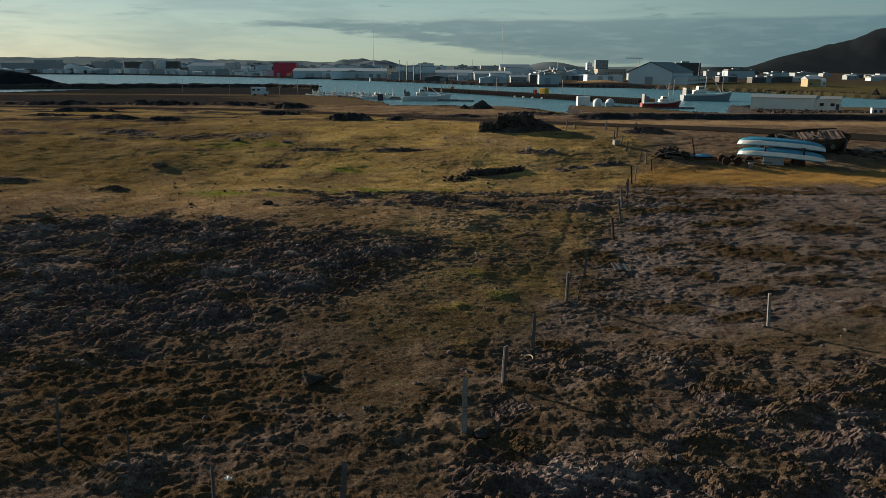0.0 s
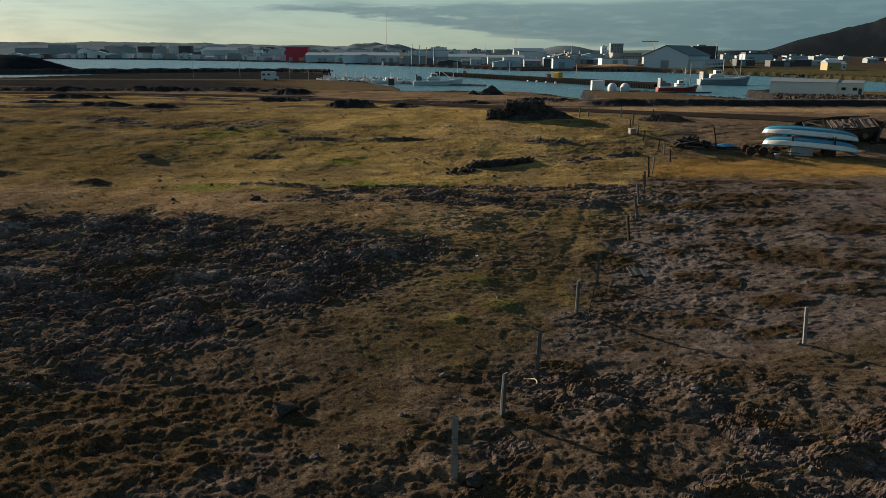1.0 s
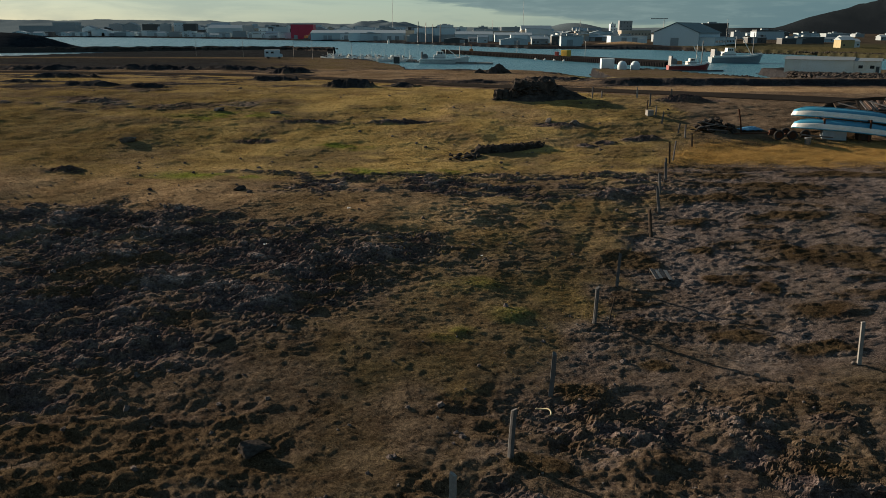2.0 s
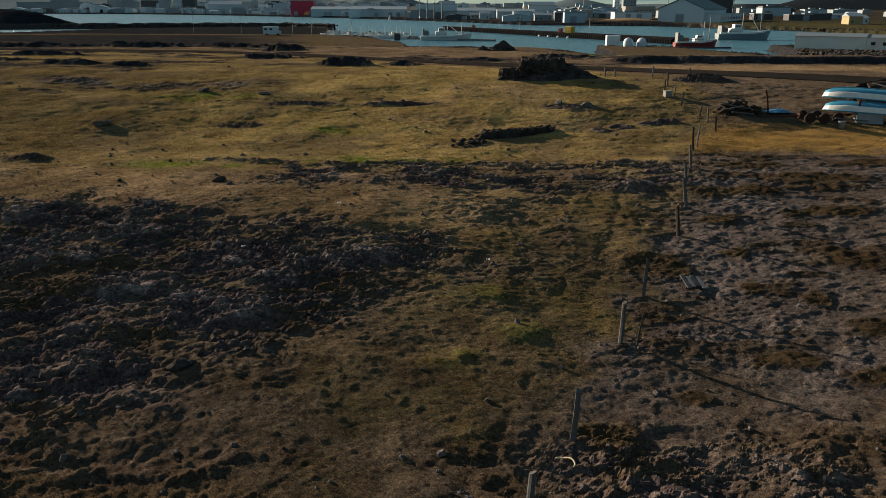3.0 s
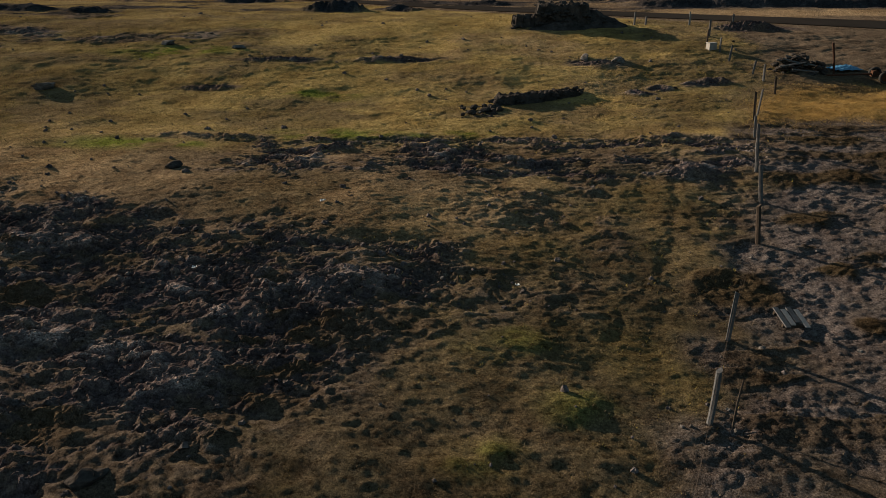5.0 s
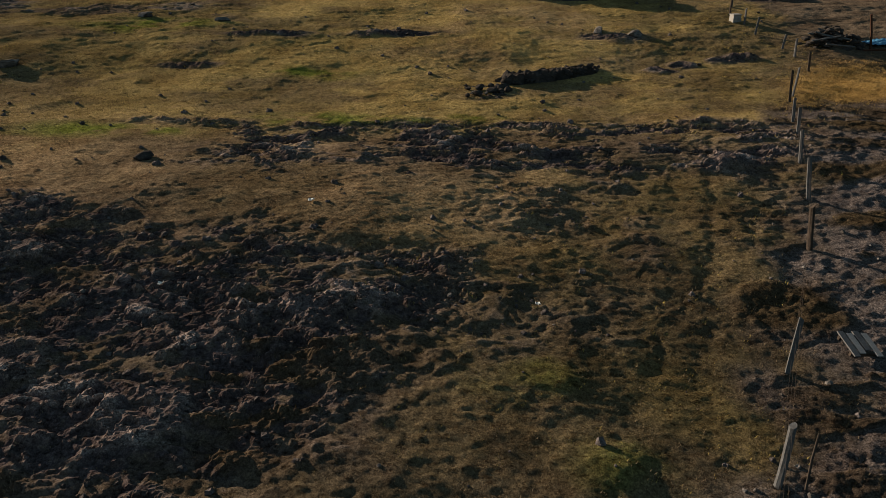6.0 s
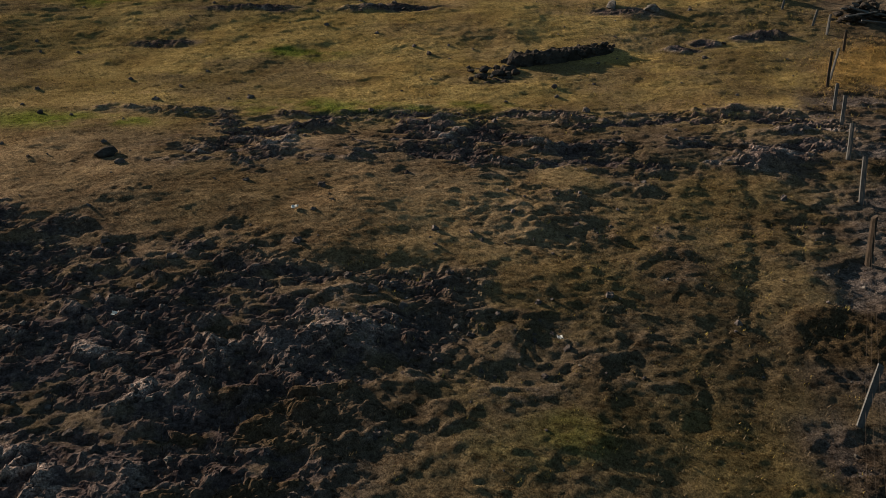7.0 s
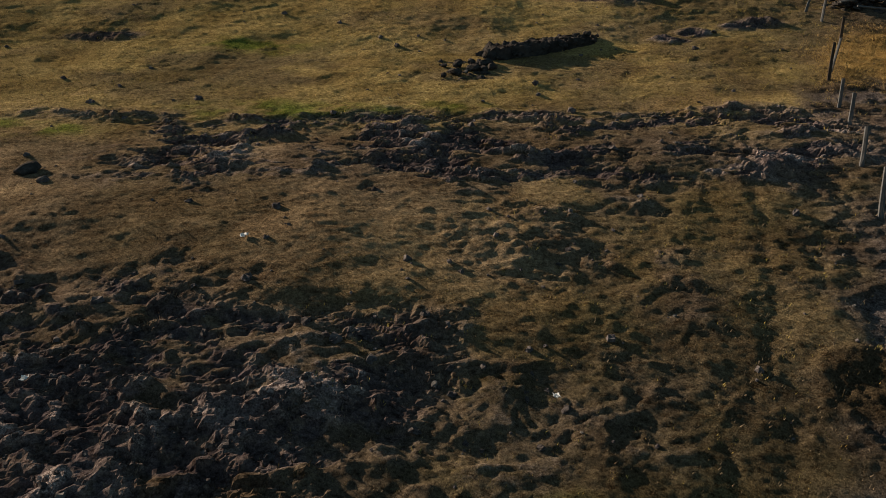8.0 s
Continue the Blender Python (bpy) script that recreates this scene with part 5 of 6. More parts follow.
def building(x, y, w, top, roof, colour, depth=None, turn=0.0):
    """A block seen mostly from the harbour side: walls, roof, windows or doors."""
    g = random.Random(int(x * 13 + y * 7))
    base = float(plain(np.array([x]), np.array([y]))[0]) - 0.6
    h = max(top - base, 3.0)
    depth = depth or max(8.0, min(w * 0.6, 22.0))
    words = {"pale": "pale grey", "white": "white", "grey": "grey", "dark": "dark", "red": "crimson red", "cream": "cream", "yellow": "ochre yellow", "tower": "grey tall apartment"}[colour]
    house = w < 13 and roof == "gable"
    b = thing("house" if house else "apartment_tower" if colour == "tower" else "warehouse", pose(x, y, base, 0, 0, turn),
              words + (" house with pitched roof by the harbour" if house else " block with rows of windows above town" if colour == "tower" else " harbour building with sheet-metal " + ("pitched roof" if roof == "gable" else "flat roof")),
              "house" if house else "building", "harbour town")
    eave = h if roof == "flat" else h * 0.74
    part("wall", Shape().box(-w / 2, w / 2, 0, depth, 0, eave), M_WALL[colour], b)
    light = g.random() < 0.5
    if roof == "flat":
        part("roof", Shape().box(-w / 2 - 0.15, w / 2 + 0.15, -0.15, depth + 0.15, eave + 0.004, eave + 0.35), M_ROOF if not light else M_ROOFLIGHT, b)
        if g.random() < 0.5:
            part("roof_unit", Shape().box(-w * 0.2, w * 0.1, depth * 0.4, depth * 0.7, eave + 0.354, eave + 1.4), M_WALL["grey"], b)
    elif w > 26 or house:
        s = Shape().prism([(-0.4, 0.004), (depth / 2, h - eave), (depth + 0.4, 0.004)], -w / 2 - 0.3, w / 2 + 0.3)
        s.v = [(yy, xx, z + eave) for xx, yy, z in s.v]
        s.f = [tuple(reversed(f)) for f in s.f]
        part("roof", s, M_ROOFLIGHT if light else M_ROOF, b)
    else:
        part("gable", Shape().prism([(-w / 2, 0.004), (w / 2, 0.004), (0, h - eave)], 0.02, depth), M_WALL[colour], b).location = (0, 0, eave)
        for sgn in (-1, 1):
            s = Shape().add([(sgn * (w / 2 + 0.3), -0.2, eave - 0.1), (0, -0.2, h + 0.05), (0, depth + 0.2, h + 0.05), (sgn * (w / 2 + 0.3), depth + 0.2, eave - 0.1),
                             (sgn * (w / 2 + 0.3), -0.2, eave + 0.15), (0, -0.2, h + 0.3), (0, depth + 0.2, h + 0.3), (sgn * (w / 2 + 0.3), depth + 0.2, eave + 0.15)],
                            [(0, 1, 2, 3), (7, 6, 5, 4), (0, 4, 5, 1), (1, 5, 6, 2), (2, 6, 7, 3), (3, 7, 4, 0)])
            part("roof", s, M_ROOFLIGHT if light else M_ROOF, b)
    storeys = max(1, int((eave - 0.6) / 3.0))
    n = max(2, min(int(w / (2.6 if house or colour in ("tower", "cream") else 4.2)), 9))
    for s in range(storeys):
        if not house and (colour in ("pale", "red", "grey") or w > 16) and colour not in ("tower", "cream"):
            continue
        z0 = 0.6 + 1.0 + s * 3.0
        for i in range(n):
            if g.random() < 0.4:
                continue
            cx = -w / 2 + w * (i + 0.5) / n
            window_part(b, cx - 0.45, cx + 0.45, 0.0, z0, z0 + 0.9)
    if not house and colour != "tower":
        for i in range(1 + int(w > 20)):
            cx = g.uniform(-w * 0.35, w * 0.35)
            part("door", Shape().box(cx - 1.8, cx + 1.8, -0.09, -0.01, 0.5, min(4.4, eave - 0.3)), M_WALL["grey"], b)
    return b


TOWN_WEST = [
    (-588, 1120, 84.2, 11.5, 'flat', 'grey'), (-512, 1080, 17.8, 11.7, 'gable', 'white'), (-483, 1050, 21.1, 8.0, 'gable', 'white'),
    (-549, 1250, 21.5, 15.0, 'flat', 'grey'), (-505, 1200, 22.3, 17.0, 'gable', 'grey'), (-510, 1290, 26.2, 15.3, 'flat', 'dark'),
    (-410, 1090, 14.0, 14.6, 'flat', 'grey'), (-394, 1100, 15.0, 16.3, 'flat', 'white'), (-376, 1090, 17.2, 14.8, 'flat', 'dark'),
    (-368, 1150, 14.4, 12.8, 'gable', 'white'), (-300, 1000, 42.3, 13.1, 'gable', 'pale'), (-266, 980, 12.6, 11.8, 'flat', 'grey'),
    (-240, 950, 9.3, 9.7, 'flat', 'white'), (-207, 860, 12.9, 5.6, 'gable', 'white'), (-220, 960, 15.8, 10.6, 'flat', 'pale'),
]
TOWN_MIDDLE = [
    (-164, 810, 22.9, 12.4, 'flat', 'red'), (-125, 765, 43.5, 7.0, 'gable', 'pale'), (-76, 705, 50.7, 7.3, 'gable', 'white'),
    (-44, 660, 7.6, 7.0, 'flat', 'cream'), (-23, 640, 32.6, 8.9, 'flat', 'white'), (8, 622, 29.3, 6.5, 'gable', 'pale'),
    (37, 600, 27.5, 5.8, 'gable', 'pale'), (65, 720, 26.8, 11.6, 'gable', 'white'), (70, 540, 20.5, 4.3, 'flat', 'pale'),
    (59, 640, 15.3, 4.2, 'flat', 'white'), (102, 640, 11.5, 5.6, 'gable', 'white'), (121, 690, 10.9, 6.5, 'flat', 'pale'),
    (115, 562, 25.3, 3.7, 'flat', 'white'), (152, 760, 12.0, 16.0, 'flat', 'tower'), (143, 775, 5.0, 13.4, 'flat', 'white'),
]
TOWN_EAST = [
    (156, 700, 12.5, 7.2, 'gable', 'grey'), (148, 600, 13.8, 4.4, 'flat', 'grey'), (192, 620, 19.5, 12.7, 'flat', 'dark'),
    (238, 700, 10.0, 6.4, 'flat', 'grey'), (249, 660, 22.4, 6.9, 'flat', 'pale'), (273, 700, 15.0, 7.9, 'gable', 'dark'),
    (188, 520, 11.9, 3.3, 'flat', 'dark'), (204, 502, 14.4, 2.9, 'flat', 'dark'), (252, 560, 11.5, 3.4, 'gable', 'pale'),
    (293, 690, 17.7, 5.6, 'flat', 'pale'), (322, 700, 20.0, 5.2, 'flat', 'grey'), (222, 520, 17.0, 3.6, 'flat', 'dark'), (262, 700, 19.0, 8.0, 'flat', 'dark'), (198, 420, 7.0, 4.6, 'gable', 'yellow'), (208, 432, 4.3, 3.5, 'gable', 'white'),
]
TOWN_BACK = [
    (301, 640, 6.6, 4.2, 'gable', 'pale'), (332, 640, 8.2, 4.6, 'gable', 'grey'), (324, 590, 7.5, 3.9, 'gable', 'pale'), (355, 640, 7.3, 4.5, 'gable', 'pale'), (270, 560, 4.5, 2.6, 'gable', 'pale'), (283, 600, 5.0, 3.2, 'gable', 'grey'),
    (28, 800, 17.2, 9.1, 'gable', 'white'), (48, 820, 20.0, 10.4, 'flat', 'grey'), (-20, 860, 17.2, 12.5, 'flat', 'white'), (-85, 900, 18.0, 11.1, 'gable', 'grey'),
    (-139, 930, 19.8, 11.5, 'gable', 'white'), (-108, 880, 18.9, 10.3, 'flat', 'white'), (-162, 900, 16.8, 10.7, 'gable', 'grey'), (-657, 1300, 37.2, 17.7, 'flat', 'grey'),
    (-369, 1200, 27.5, 17.5, 'gable', 'white'), (96, 725, 15.5, 6.8, 'gable', 'grey'),
]
for rows in (TOWN_WEST, TOWN_MIDDLE, TOWN_EAST, TOWN_BACK):
    for r in rows:
        building(*r)
zh = level(139, 480) - 0.6
hall = thing("hall", pose(139, 480, zh, 0, 0, -36), "large white hall with dark teal pitched roof", "building", "harbour town")
part("wall", Shape().box(-28, 0, 0, 38, 0, 8.2), M_WALL["white"], hall)
part("gable", Shape().prism([(-28, 8.204), (0, 8.204), (-14, 13.8)], 0.02, 37.98), M_WALL["white"], hall)
for x0, x1 in ((-29, -14), (1, -14)):
    q = [(x0, -0.5, 7.9), (x1, -0.5, 14.0), (x1, 38.5, 14.0), (x0, 38.5, 7.9)]
    part("roof", Shape().add(q + [(x, y, z + 0.3) for x, y, z in q], [(0, 1, 2, 3), (7, 6, 5, 4), (0, 4, 5, 1), (1, 5, 6, 2), (2, 6, 7, 3), (3, 7, 4, 0)]), M_TEAL, hall)
part("wing", Shape().box(0.01, 9, 2, 40, 0, 5.4), M_WALL["white"], hall, "low white wing along the side")
part("wing_roof", Shape().box(0.01, 9.3, 1.7, 40.3, 5.404, 5.8), M_WALL["pale"], hall)
for i in range(12):
    part("window", Shape().box(9.01, 9.06, 4 + 2.9 * i, 5.6 + 2.9 * i, 2.6, 3.8), M_GLASS, hall)
part("door", Shape().box(-17, -12, -0.08, -0.01, 0.4, 5.2), M_WALL["grey"], hall)
g = random.Random(77)
for i in range(26):
    x, y = g.uniform(-30, 150), g.uniform(625, 790)
    building(x, y, g.uniform(12, 36), level(x, y) + g.uniform(4.0, 8.0), g.choice(("gable", "flat", "flat")), g.choice(("white", "pale", "pale", "grey", "cream", "dark")))
# small houses along the quay and farther back in the town
g = random.Random(33)
for i in range(46):
    x = g.uniform(-600, -140)
    y = float(table(np.array([x]), FAR_SHORE)[0]) + g.uniform(16, 70)
    zb = float(plain(np.array([x]), np.array([y]))[0])
    building(x, y, g.uniform(7, 20), zb + g.uniform(3.6, 7.0), g.choice(("gable", "flat")), g.choice(("white", "white", "pale", "grey")))
for i in range(30):
    x, y = g.uniform(260, 430), g.uniform(680, 900)
    building(x, y, g.uniform(6, 13), level(x, y) + g.uniform(2.4, 3.4), g.choice(("gable", "gable", "flat")), g.choice(("pale", "pale", "cream", "grey", "dark")))
for i in range(60):
    x = g.uniform(-560, 90)
    y = float(table(np.array([x]), FAR_SHORE)[0]) + g.uniform(14, 110)
    zb = float(plain(np.array([x]), np.array([y]))[0])
    building(x, y, g.uniform(7, 18), zb + g.uniform(3.6, 6.0), g.choice(("gable", "flat")), g.choice(("white", "pale", "pale", "grey", "dark")))
for i in range(170):
    x = g.uniform(-640, 130)
    y = float(table(np.array([x]), FAR_SHORE)[0]) + g.uniform(130, 620)
    zb = float(plain(np.array([x]), np.array([y]))[0])
    building(x, y, g.uniform(7, 15), zb + g.uniform(4.5, 8.5) + 0.006 * (y - 600), g.choice(("gable", "gable", "flat")), g.choice(("white", "white", "pale", "grey", "dark", "cream")))


def mast(x, y, top, r, label, name="radio_mast", stays=True, material=M_STEEL):
    base = float(plain(np.array([x]), np.array([y]))[0])
    m = thing(name, pose(x, y, base), label, "mast")
    h = top - base
    part("shaft", Shape().tube([(0, 0, -1), (0, 0, h * 0.5), (0, 0, h)], [r, r * 0.8, r * 0.5], 6), material, m)
    if stays:
        for k in range(3):
            a = 2.1 * k + 0.4
            part("stay", Shape().tube([(math.cos(a) * h * 0.4, math.sin(a) * h * 0.4, 0), (0, 0, h * 0.9)], 0.05, 3), M_STEEL, m)
    return m


mast(-134, 1500, 175, 0.3, "very tall thin grey radio mast", stays=False)
mast(110, 1500, 114, 0.3, "tall thin grey lattice radio mast", stays=False)
for x, top in ((-34.6, 13.6), (-28.8, 12.8), (-23.5, 11.6), (-17.7, 11.6)):
    mast(x, 612, top, 0.5, "black upright pole on the quay", "quay_pole", False, M_HULL)
mast(25, 700, 16, 0.3, "thin steel light mast in the town", "light_mast", False)
mast(92, 640, 15.5, 0.25, "thin steel light mast in the town", "light_mast", False)
mast(152, 470, 14, 0.22, "thin steel light mast by the warehouse", "light_mast", False)
crane = mast(222, 900, 19.5, 0.5, "tower crane above the town", "tower_crane", False)
part("jib", Shape().box(-15, 4, -0.4, 0.4, 17.4, 18.2), M_STEEL, crane)

# long pier with fenders
pier = thing("pier", Matrix(), "long grey concrete pier with black tyre fenders", "pier", kind="structure")
A0, A1, B0, B1 = Vector((-10, 372, 0)), Vector((60, 240, 0)), Vector((-10, 386, 0)), Vector((66, 251, 0))
deck = Shape().add([(*A0.xy, -4), (*A1.xy, -4), (*B1.xy, -4), (*B0.xy, -4), (*A0.xy, -1.6), (*A1.xy, -1.6), (*B1.xy, -1.6), (*B0.xy, -1.6)],
                   [(3, 2, 1, 0), (4, 5, 6, 7), (0, 1, 5, 4), (1, 2, 6, 5), (2, 3, 7, 6), (3, 0, 4, 7)])
part("deck", deck, M_QUAY, pier)
paving = Shape().add([(A0.x, A0.y + 0.4, -1.59), (A1.x, A1.y + 0.5, -1.59), (B1.x, B1.y, -1.59), (B0.x, B0.y, -1.59), (A0.x, A0.y + 0.4, -1.52), (A1.x, A1.y + 0.5, -1.52), (B1.x, B1.y, -1.52), (B0.x, B0.y, -1.52)],
                     [(3, 2, 1, 0), (4, 5, 6, 7), (0, 1, 5, 4), (1, 2, 6, 5), (2, 3, 7, 6), (3, 0, 4, 7)])
part("paving", paving, M_ASPHALT, pier, "dark worn deck")
along = (A1 - A0).normalized()
nrm = Vector((along.y, -along.x, 0))
for i in range(130):
    p = A0.lerp(A1, (i + 0.5) / 130) + nrm * 0.16
    q = p + along * 0.45
    part("fender", Shape().tube([(p.x, p.y, -1.75), (q.x, q.y, -3.3)], 0.1, 5), M_RUBBER, pier)
part("kerb", Shape().tube([(A0.x, A0.y, -1.48), (A1.x, A1.y, -1.48)], 0.14, 4), M_QUAY, pier)


def container(x, y, w, d, h, z, mat, label, turn=0):
    c = thing("container", pose(x, y, z, 0, 0, turn), label, "container")
    part("body", Shape().box(-w / 2, w / 2, -d / 2, d / 2, 0, h), mat, c)
    n = max(3, int(w / 0.4))
    for i in range(n):
        part("rib", Shape().box(-w / 2 + w * (i + 0.3) / n, -w / 2 + w * (i + 0.65) / n, -d / 2 - 0.06, -d / 2 - 0.004, 0.1, h - 0.1), mat, c)
    return c


container(36.9, 289, 2.6, 2.4, 2.2, -1.52, M_YELLOW, "yellow steel container standing on the pier", -45)
container(34.2, 294, 1.0, 1.2, 1.5, -1.52, M_REDHULL, "small red container on the pier", -45)
lift = thing("pier_crane", pose(3.7, 352, -1.52), "orange loading crane standing on the pier", "crane")
part("base", Shape().box(-0.9, 0.9, -0.8, 0.8, 0, 1.1, taper=0.15), M_ORANGE, lift)
part("boom", Shape().tube([(0, 0, 1.1), (0.1, 0, 2.4), (-0.9, 0, 3.2)], 0.16, 6), M_ORANGE, lift)
for i in range(3):
    t = 0.1 + 0.3 * i
    p = A0.lerp(A1, t) - nrm * 4
    mast_ob = thing("pier_lamp", pose(p.x, p.y, -1.52), "thin lamp post on the pier", "lamp", "pier lamps")
    part("pole", Shape().tube([(0, 0, 0), (0, 0, 5.5)], 0.07, 6), M_STEEL, mast_ob)
    part("head", Shape().box(-0.5, 0.2, -0.12, 0.12, 5.5, 5.65), M_STEEL, mast_ob)


def fishing_boat(x, y, L, turn, hull, label, mast_h, cabin=0.3, gear=False, z=-3.0):
    """A moored working boat: hull, deckhouse with windows, mast and boom."""
    b = thing("fishing_boat", pose(x, y, z, 0, 0, turn), label, "boat", "moored boats")
    B, D, n = L * 0.27, L * 0.13 + 0.3, 12
    verts, faces = [], []
    for i in range(n + 1):
        s = i / n
        w = B / 2 * min(1.0, (1 - max(0, (s - 0.55) / 0.45) ** 2) ** 0.5 if s < 1 else 0.02) * (0.8 + 0.2 * min(1, s * 5))
        sheer = D * (0.75 + 0.45 * max(0, s - 0.4) ** 1.5 * 2)
        xx = -L / 2 + s * L
        verts += [(xx, -w, sheer), (xx - 0.06 * L * s * s, -w * 0.7, -0.4), (xx - 0.06 * L * s * s, w * 0.7, -0.4), (xx, w, sheer)]
    for i in range(n):
        for j in range(3):
            a = i * 4 + j
            faces.append((a, a + 1, a + 5, a + 4))
        faces.append((i * 4 + 3, i * 4, i * 4 + 4, i * 4 + 7))
    faces += [(0, 3, 2, 1), (n * 4, n * 4 + 1, n * 4 + 2, n * 4 + 3)]
    part("hull", Shape().add(verts, faces), hull, b)
    part("bulwark", Shape().tube([(-L * 0.48, -B * 0.44, D * 0.78), (L * 0.1, -B * 0.5, D * 0.8), (L * 0.3, -B * 0.4, D * 0.95), (L * 0.46, -B * 0.12, D * 1.15)], D * 0.14, 5), M_WHITE, b)
    c0 = -L * 0.5 + L * cabin
    ch = max(0.9, L * 0.10)
    part("deckhouse", Shape().box(c0 - L * 0.11, c0 + L * 0.11, -B * 0.32, B * 0.32, D * 0.7, D * 0.7 + ch, taper=0.05), M_WHITE, b)
    part("wheelhouse", Shape().box(c0 - L * 0.05, c0 + L * 0.08, -B * 0.25, B * 0.25, D * 0.7 + ch + 0.004, D * 0.7 + ch * 1.7, taper=0.08), M_WHITE, b)
    for i in range(3):
        part("window", Shape().box(c0 - L * 0.04 + i * L * 0.035, c0 - L * 0.015 + i * L * 0.035, -B * 0.25 - 0.03, -B * 0.25 + 0.02, D * 0.7 + ch * 1.2, D * 0.7 + ch * 1.55), M_GLASS, b)
    part("mast", Shape().tube([(c0 + L * 0.12, 0, D * 0.7), (c0 + L * 0.12, 0, mast_h)], L * 0.005 + 0.015, 6), M_WHITE, b)
    part("rail", Shape().tube([(-L * 0.45, -B * 0.42, D * 0.75 + 0.7), (L * 0.2, -B * 0.48, D * 0.8 + 0.8), (L * 0.44, -B * 0.15, D * 1.2 + 0.6)], 0.05, 4), M_STEEL, b)
    if gear:
        part("boom", Shape().tube([(L * 0.28, 0, D), (L * 0.08, 0, mast_h * 0.95)], 0.12, 5), M_WHITE, b)
        part("foremast", Shape().tube([(L * 0.3, 0, D * 0.7), (L * 0.3, 0, mast_h * 1.15)], 0.14, 6), M_STEEL, b)
        part("winch", Shape().tube([(-L * 0.38, -B * 0.3, D * 0.75 + 1.0), (-L * 0.38, B * 0.3, D * 0.75 + 1.0)], 0.9, 10), M_STEEL, b)
        part("gantry", Shape().box(-L * 0.46, -L * 0.42, -B * 0.36, B * 0.36, D * 0.7, D * 0.7 + 2.6), M_STEEL, b)
    return b


fishing_boat(92.5, 275, 18.0, 4, M_WALL["grey"], "white trawler with booms and rigging at the quay", 8.6, 0.34, True)
red_boat = fishing_boat(61.5, 221, 11.5, 4, M_REDHULL, "red and white fishing boat moored off the pier end", 6.8, 0.55, True)
part("fish_tub", Shape().box(-3.6, -2.2, -1.2, -0.2, 1.2, 2.6, taper=0.1), M_ORANGE, red_boat, "orange deck tub")
float_dock = thing("floating_dock", pose(62, 217.5, -3.0, 0, 0, 3), "low black floating dock on the water", "dock", kind="structure")
for i in range(5):
    part("pontoon", Shape().box(-7.6 + i * 3.1, -4.6 + i * 3.1, -0.7, 0.7, -0.3, 0.35, taper=0.05), M_HULL, float_dock)
fishing_boat(-5.8, 262, 16.5, 4, M_WHITE, "long white work boat moored at the jetty", 5.2, 0.4, True, -3.7)
g = random.Random(44)
for i in range(22):
    t = i / 21
    fishing_boat(-47 + 29 * t + g.uniform(-0.5, 0.5), 281 - 11 * t + g.uniform(-3, 5), g.uniform(4.2, 6.6), g.uniform(-25, 25) + (180 if g.random() < 0.4 else 0), g.choice((M_WHITE, M_WHITE, M_HULL)),
                 "small white boat moored in the marina", g.uniform(2.5, 4.6), g.uniform(0.35, 0.5))
jetty = thing("jetty", Matrix(), "low floating jetty in the marina", "jetty", kind="structure")
for i in range(12):
    a = Vector((-50, 287, 0)).lerp(Vector((10, 255, 0)), i / 12)
    part("pontoon", Shape().box(0, 5.0, -0.9, 0.9, -3.15, -2.45, pose(a.x, a.y, 0, 0, 0, -28)), M_CONCRETE, jetty)
container(-19.4, 239, 1.7, 1.7, 2.0, -2.2, M_WALL["dark"], "dark shed on the shore by the marina")

for x in (37.0, 40.0):
    tank = thing("storage_tank", pose(x, 188, -1.4), "round white storage tank on the shore", "tank", "shore tanks")
    part("shell", Shape().tube([(0, 0, -0.4), (0, 0, 0.2), (0, 0, 1.0), (0, 0, 1.6), (0, 0, 1.95), (0, 0, 2.1)], [0.85, 1.05, 1.12, 0.95, 0.6, 0.15], 16), M_WALL["white"], tank, smooth=True)
    part("foot", Shape().tube([(0, 0, -0.9), (0, 0, -0.3)], 0.8, 12), M_CONCRETE, tank)
container(34.6, 194, 3.0, 2.2, 2.3, -1.3, M_WALL["white"], "white site cabin on the shore")

van = thing("camper_van", pose(-64, 272, float(plain(np.array([-64.0]), np.array([272.0]))[0]), 0, 0, 8), "white camper van parked by the shore", "van")
part("body", Shape().prism([(-2.9, 0.45), (2.0, 0.45), (2.9, 0.5), (2.9, 1.3), (2.2, 1.6), (2.1, 2.9), (-2.9, 2.9)], -1.0, 1.0), M_WALL["white"], van)
for x in (-1.8, 1.9):
    for y in (-0.95, 0.95):
        wheel(van, x, y, 0.36, 0.36, 0.24)
part("windscreen", Shape().box(2.05, 2.5, -0.8, 0.8, 1.65, 2.2), M_GLASS, van)
for x in (-2.0, -0.3):
    part("window", Shape().box(x - 0.45, x + 0.45, -1.03, -0.99, 1.7, 2.3), M_GLASS, van)

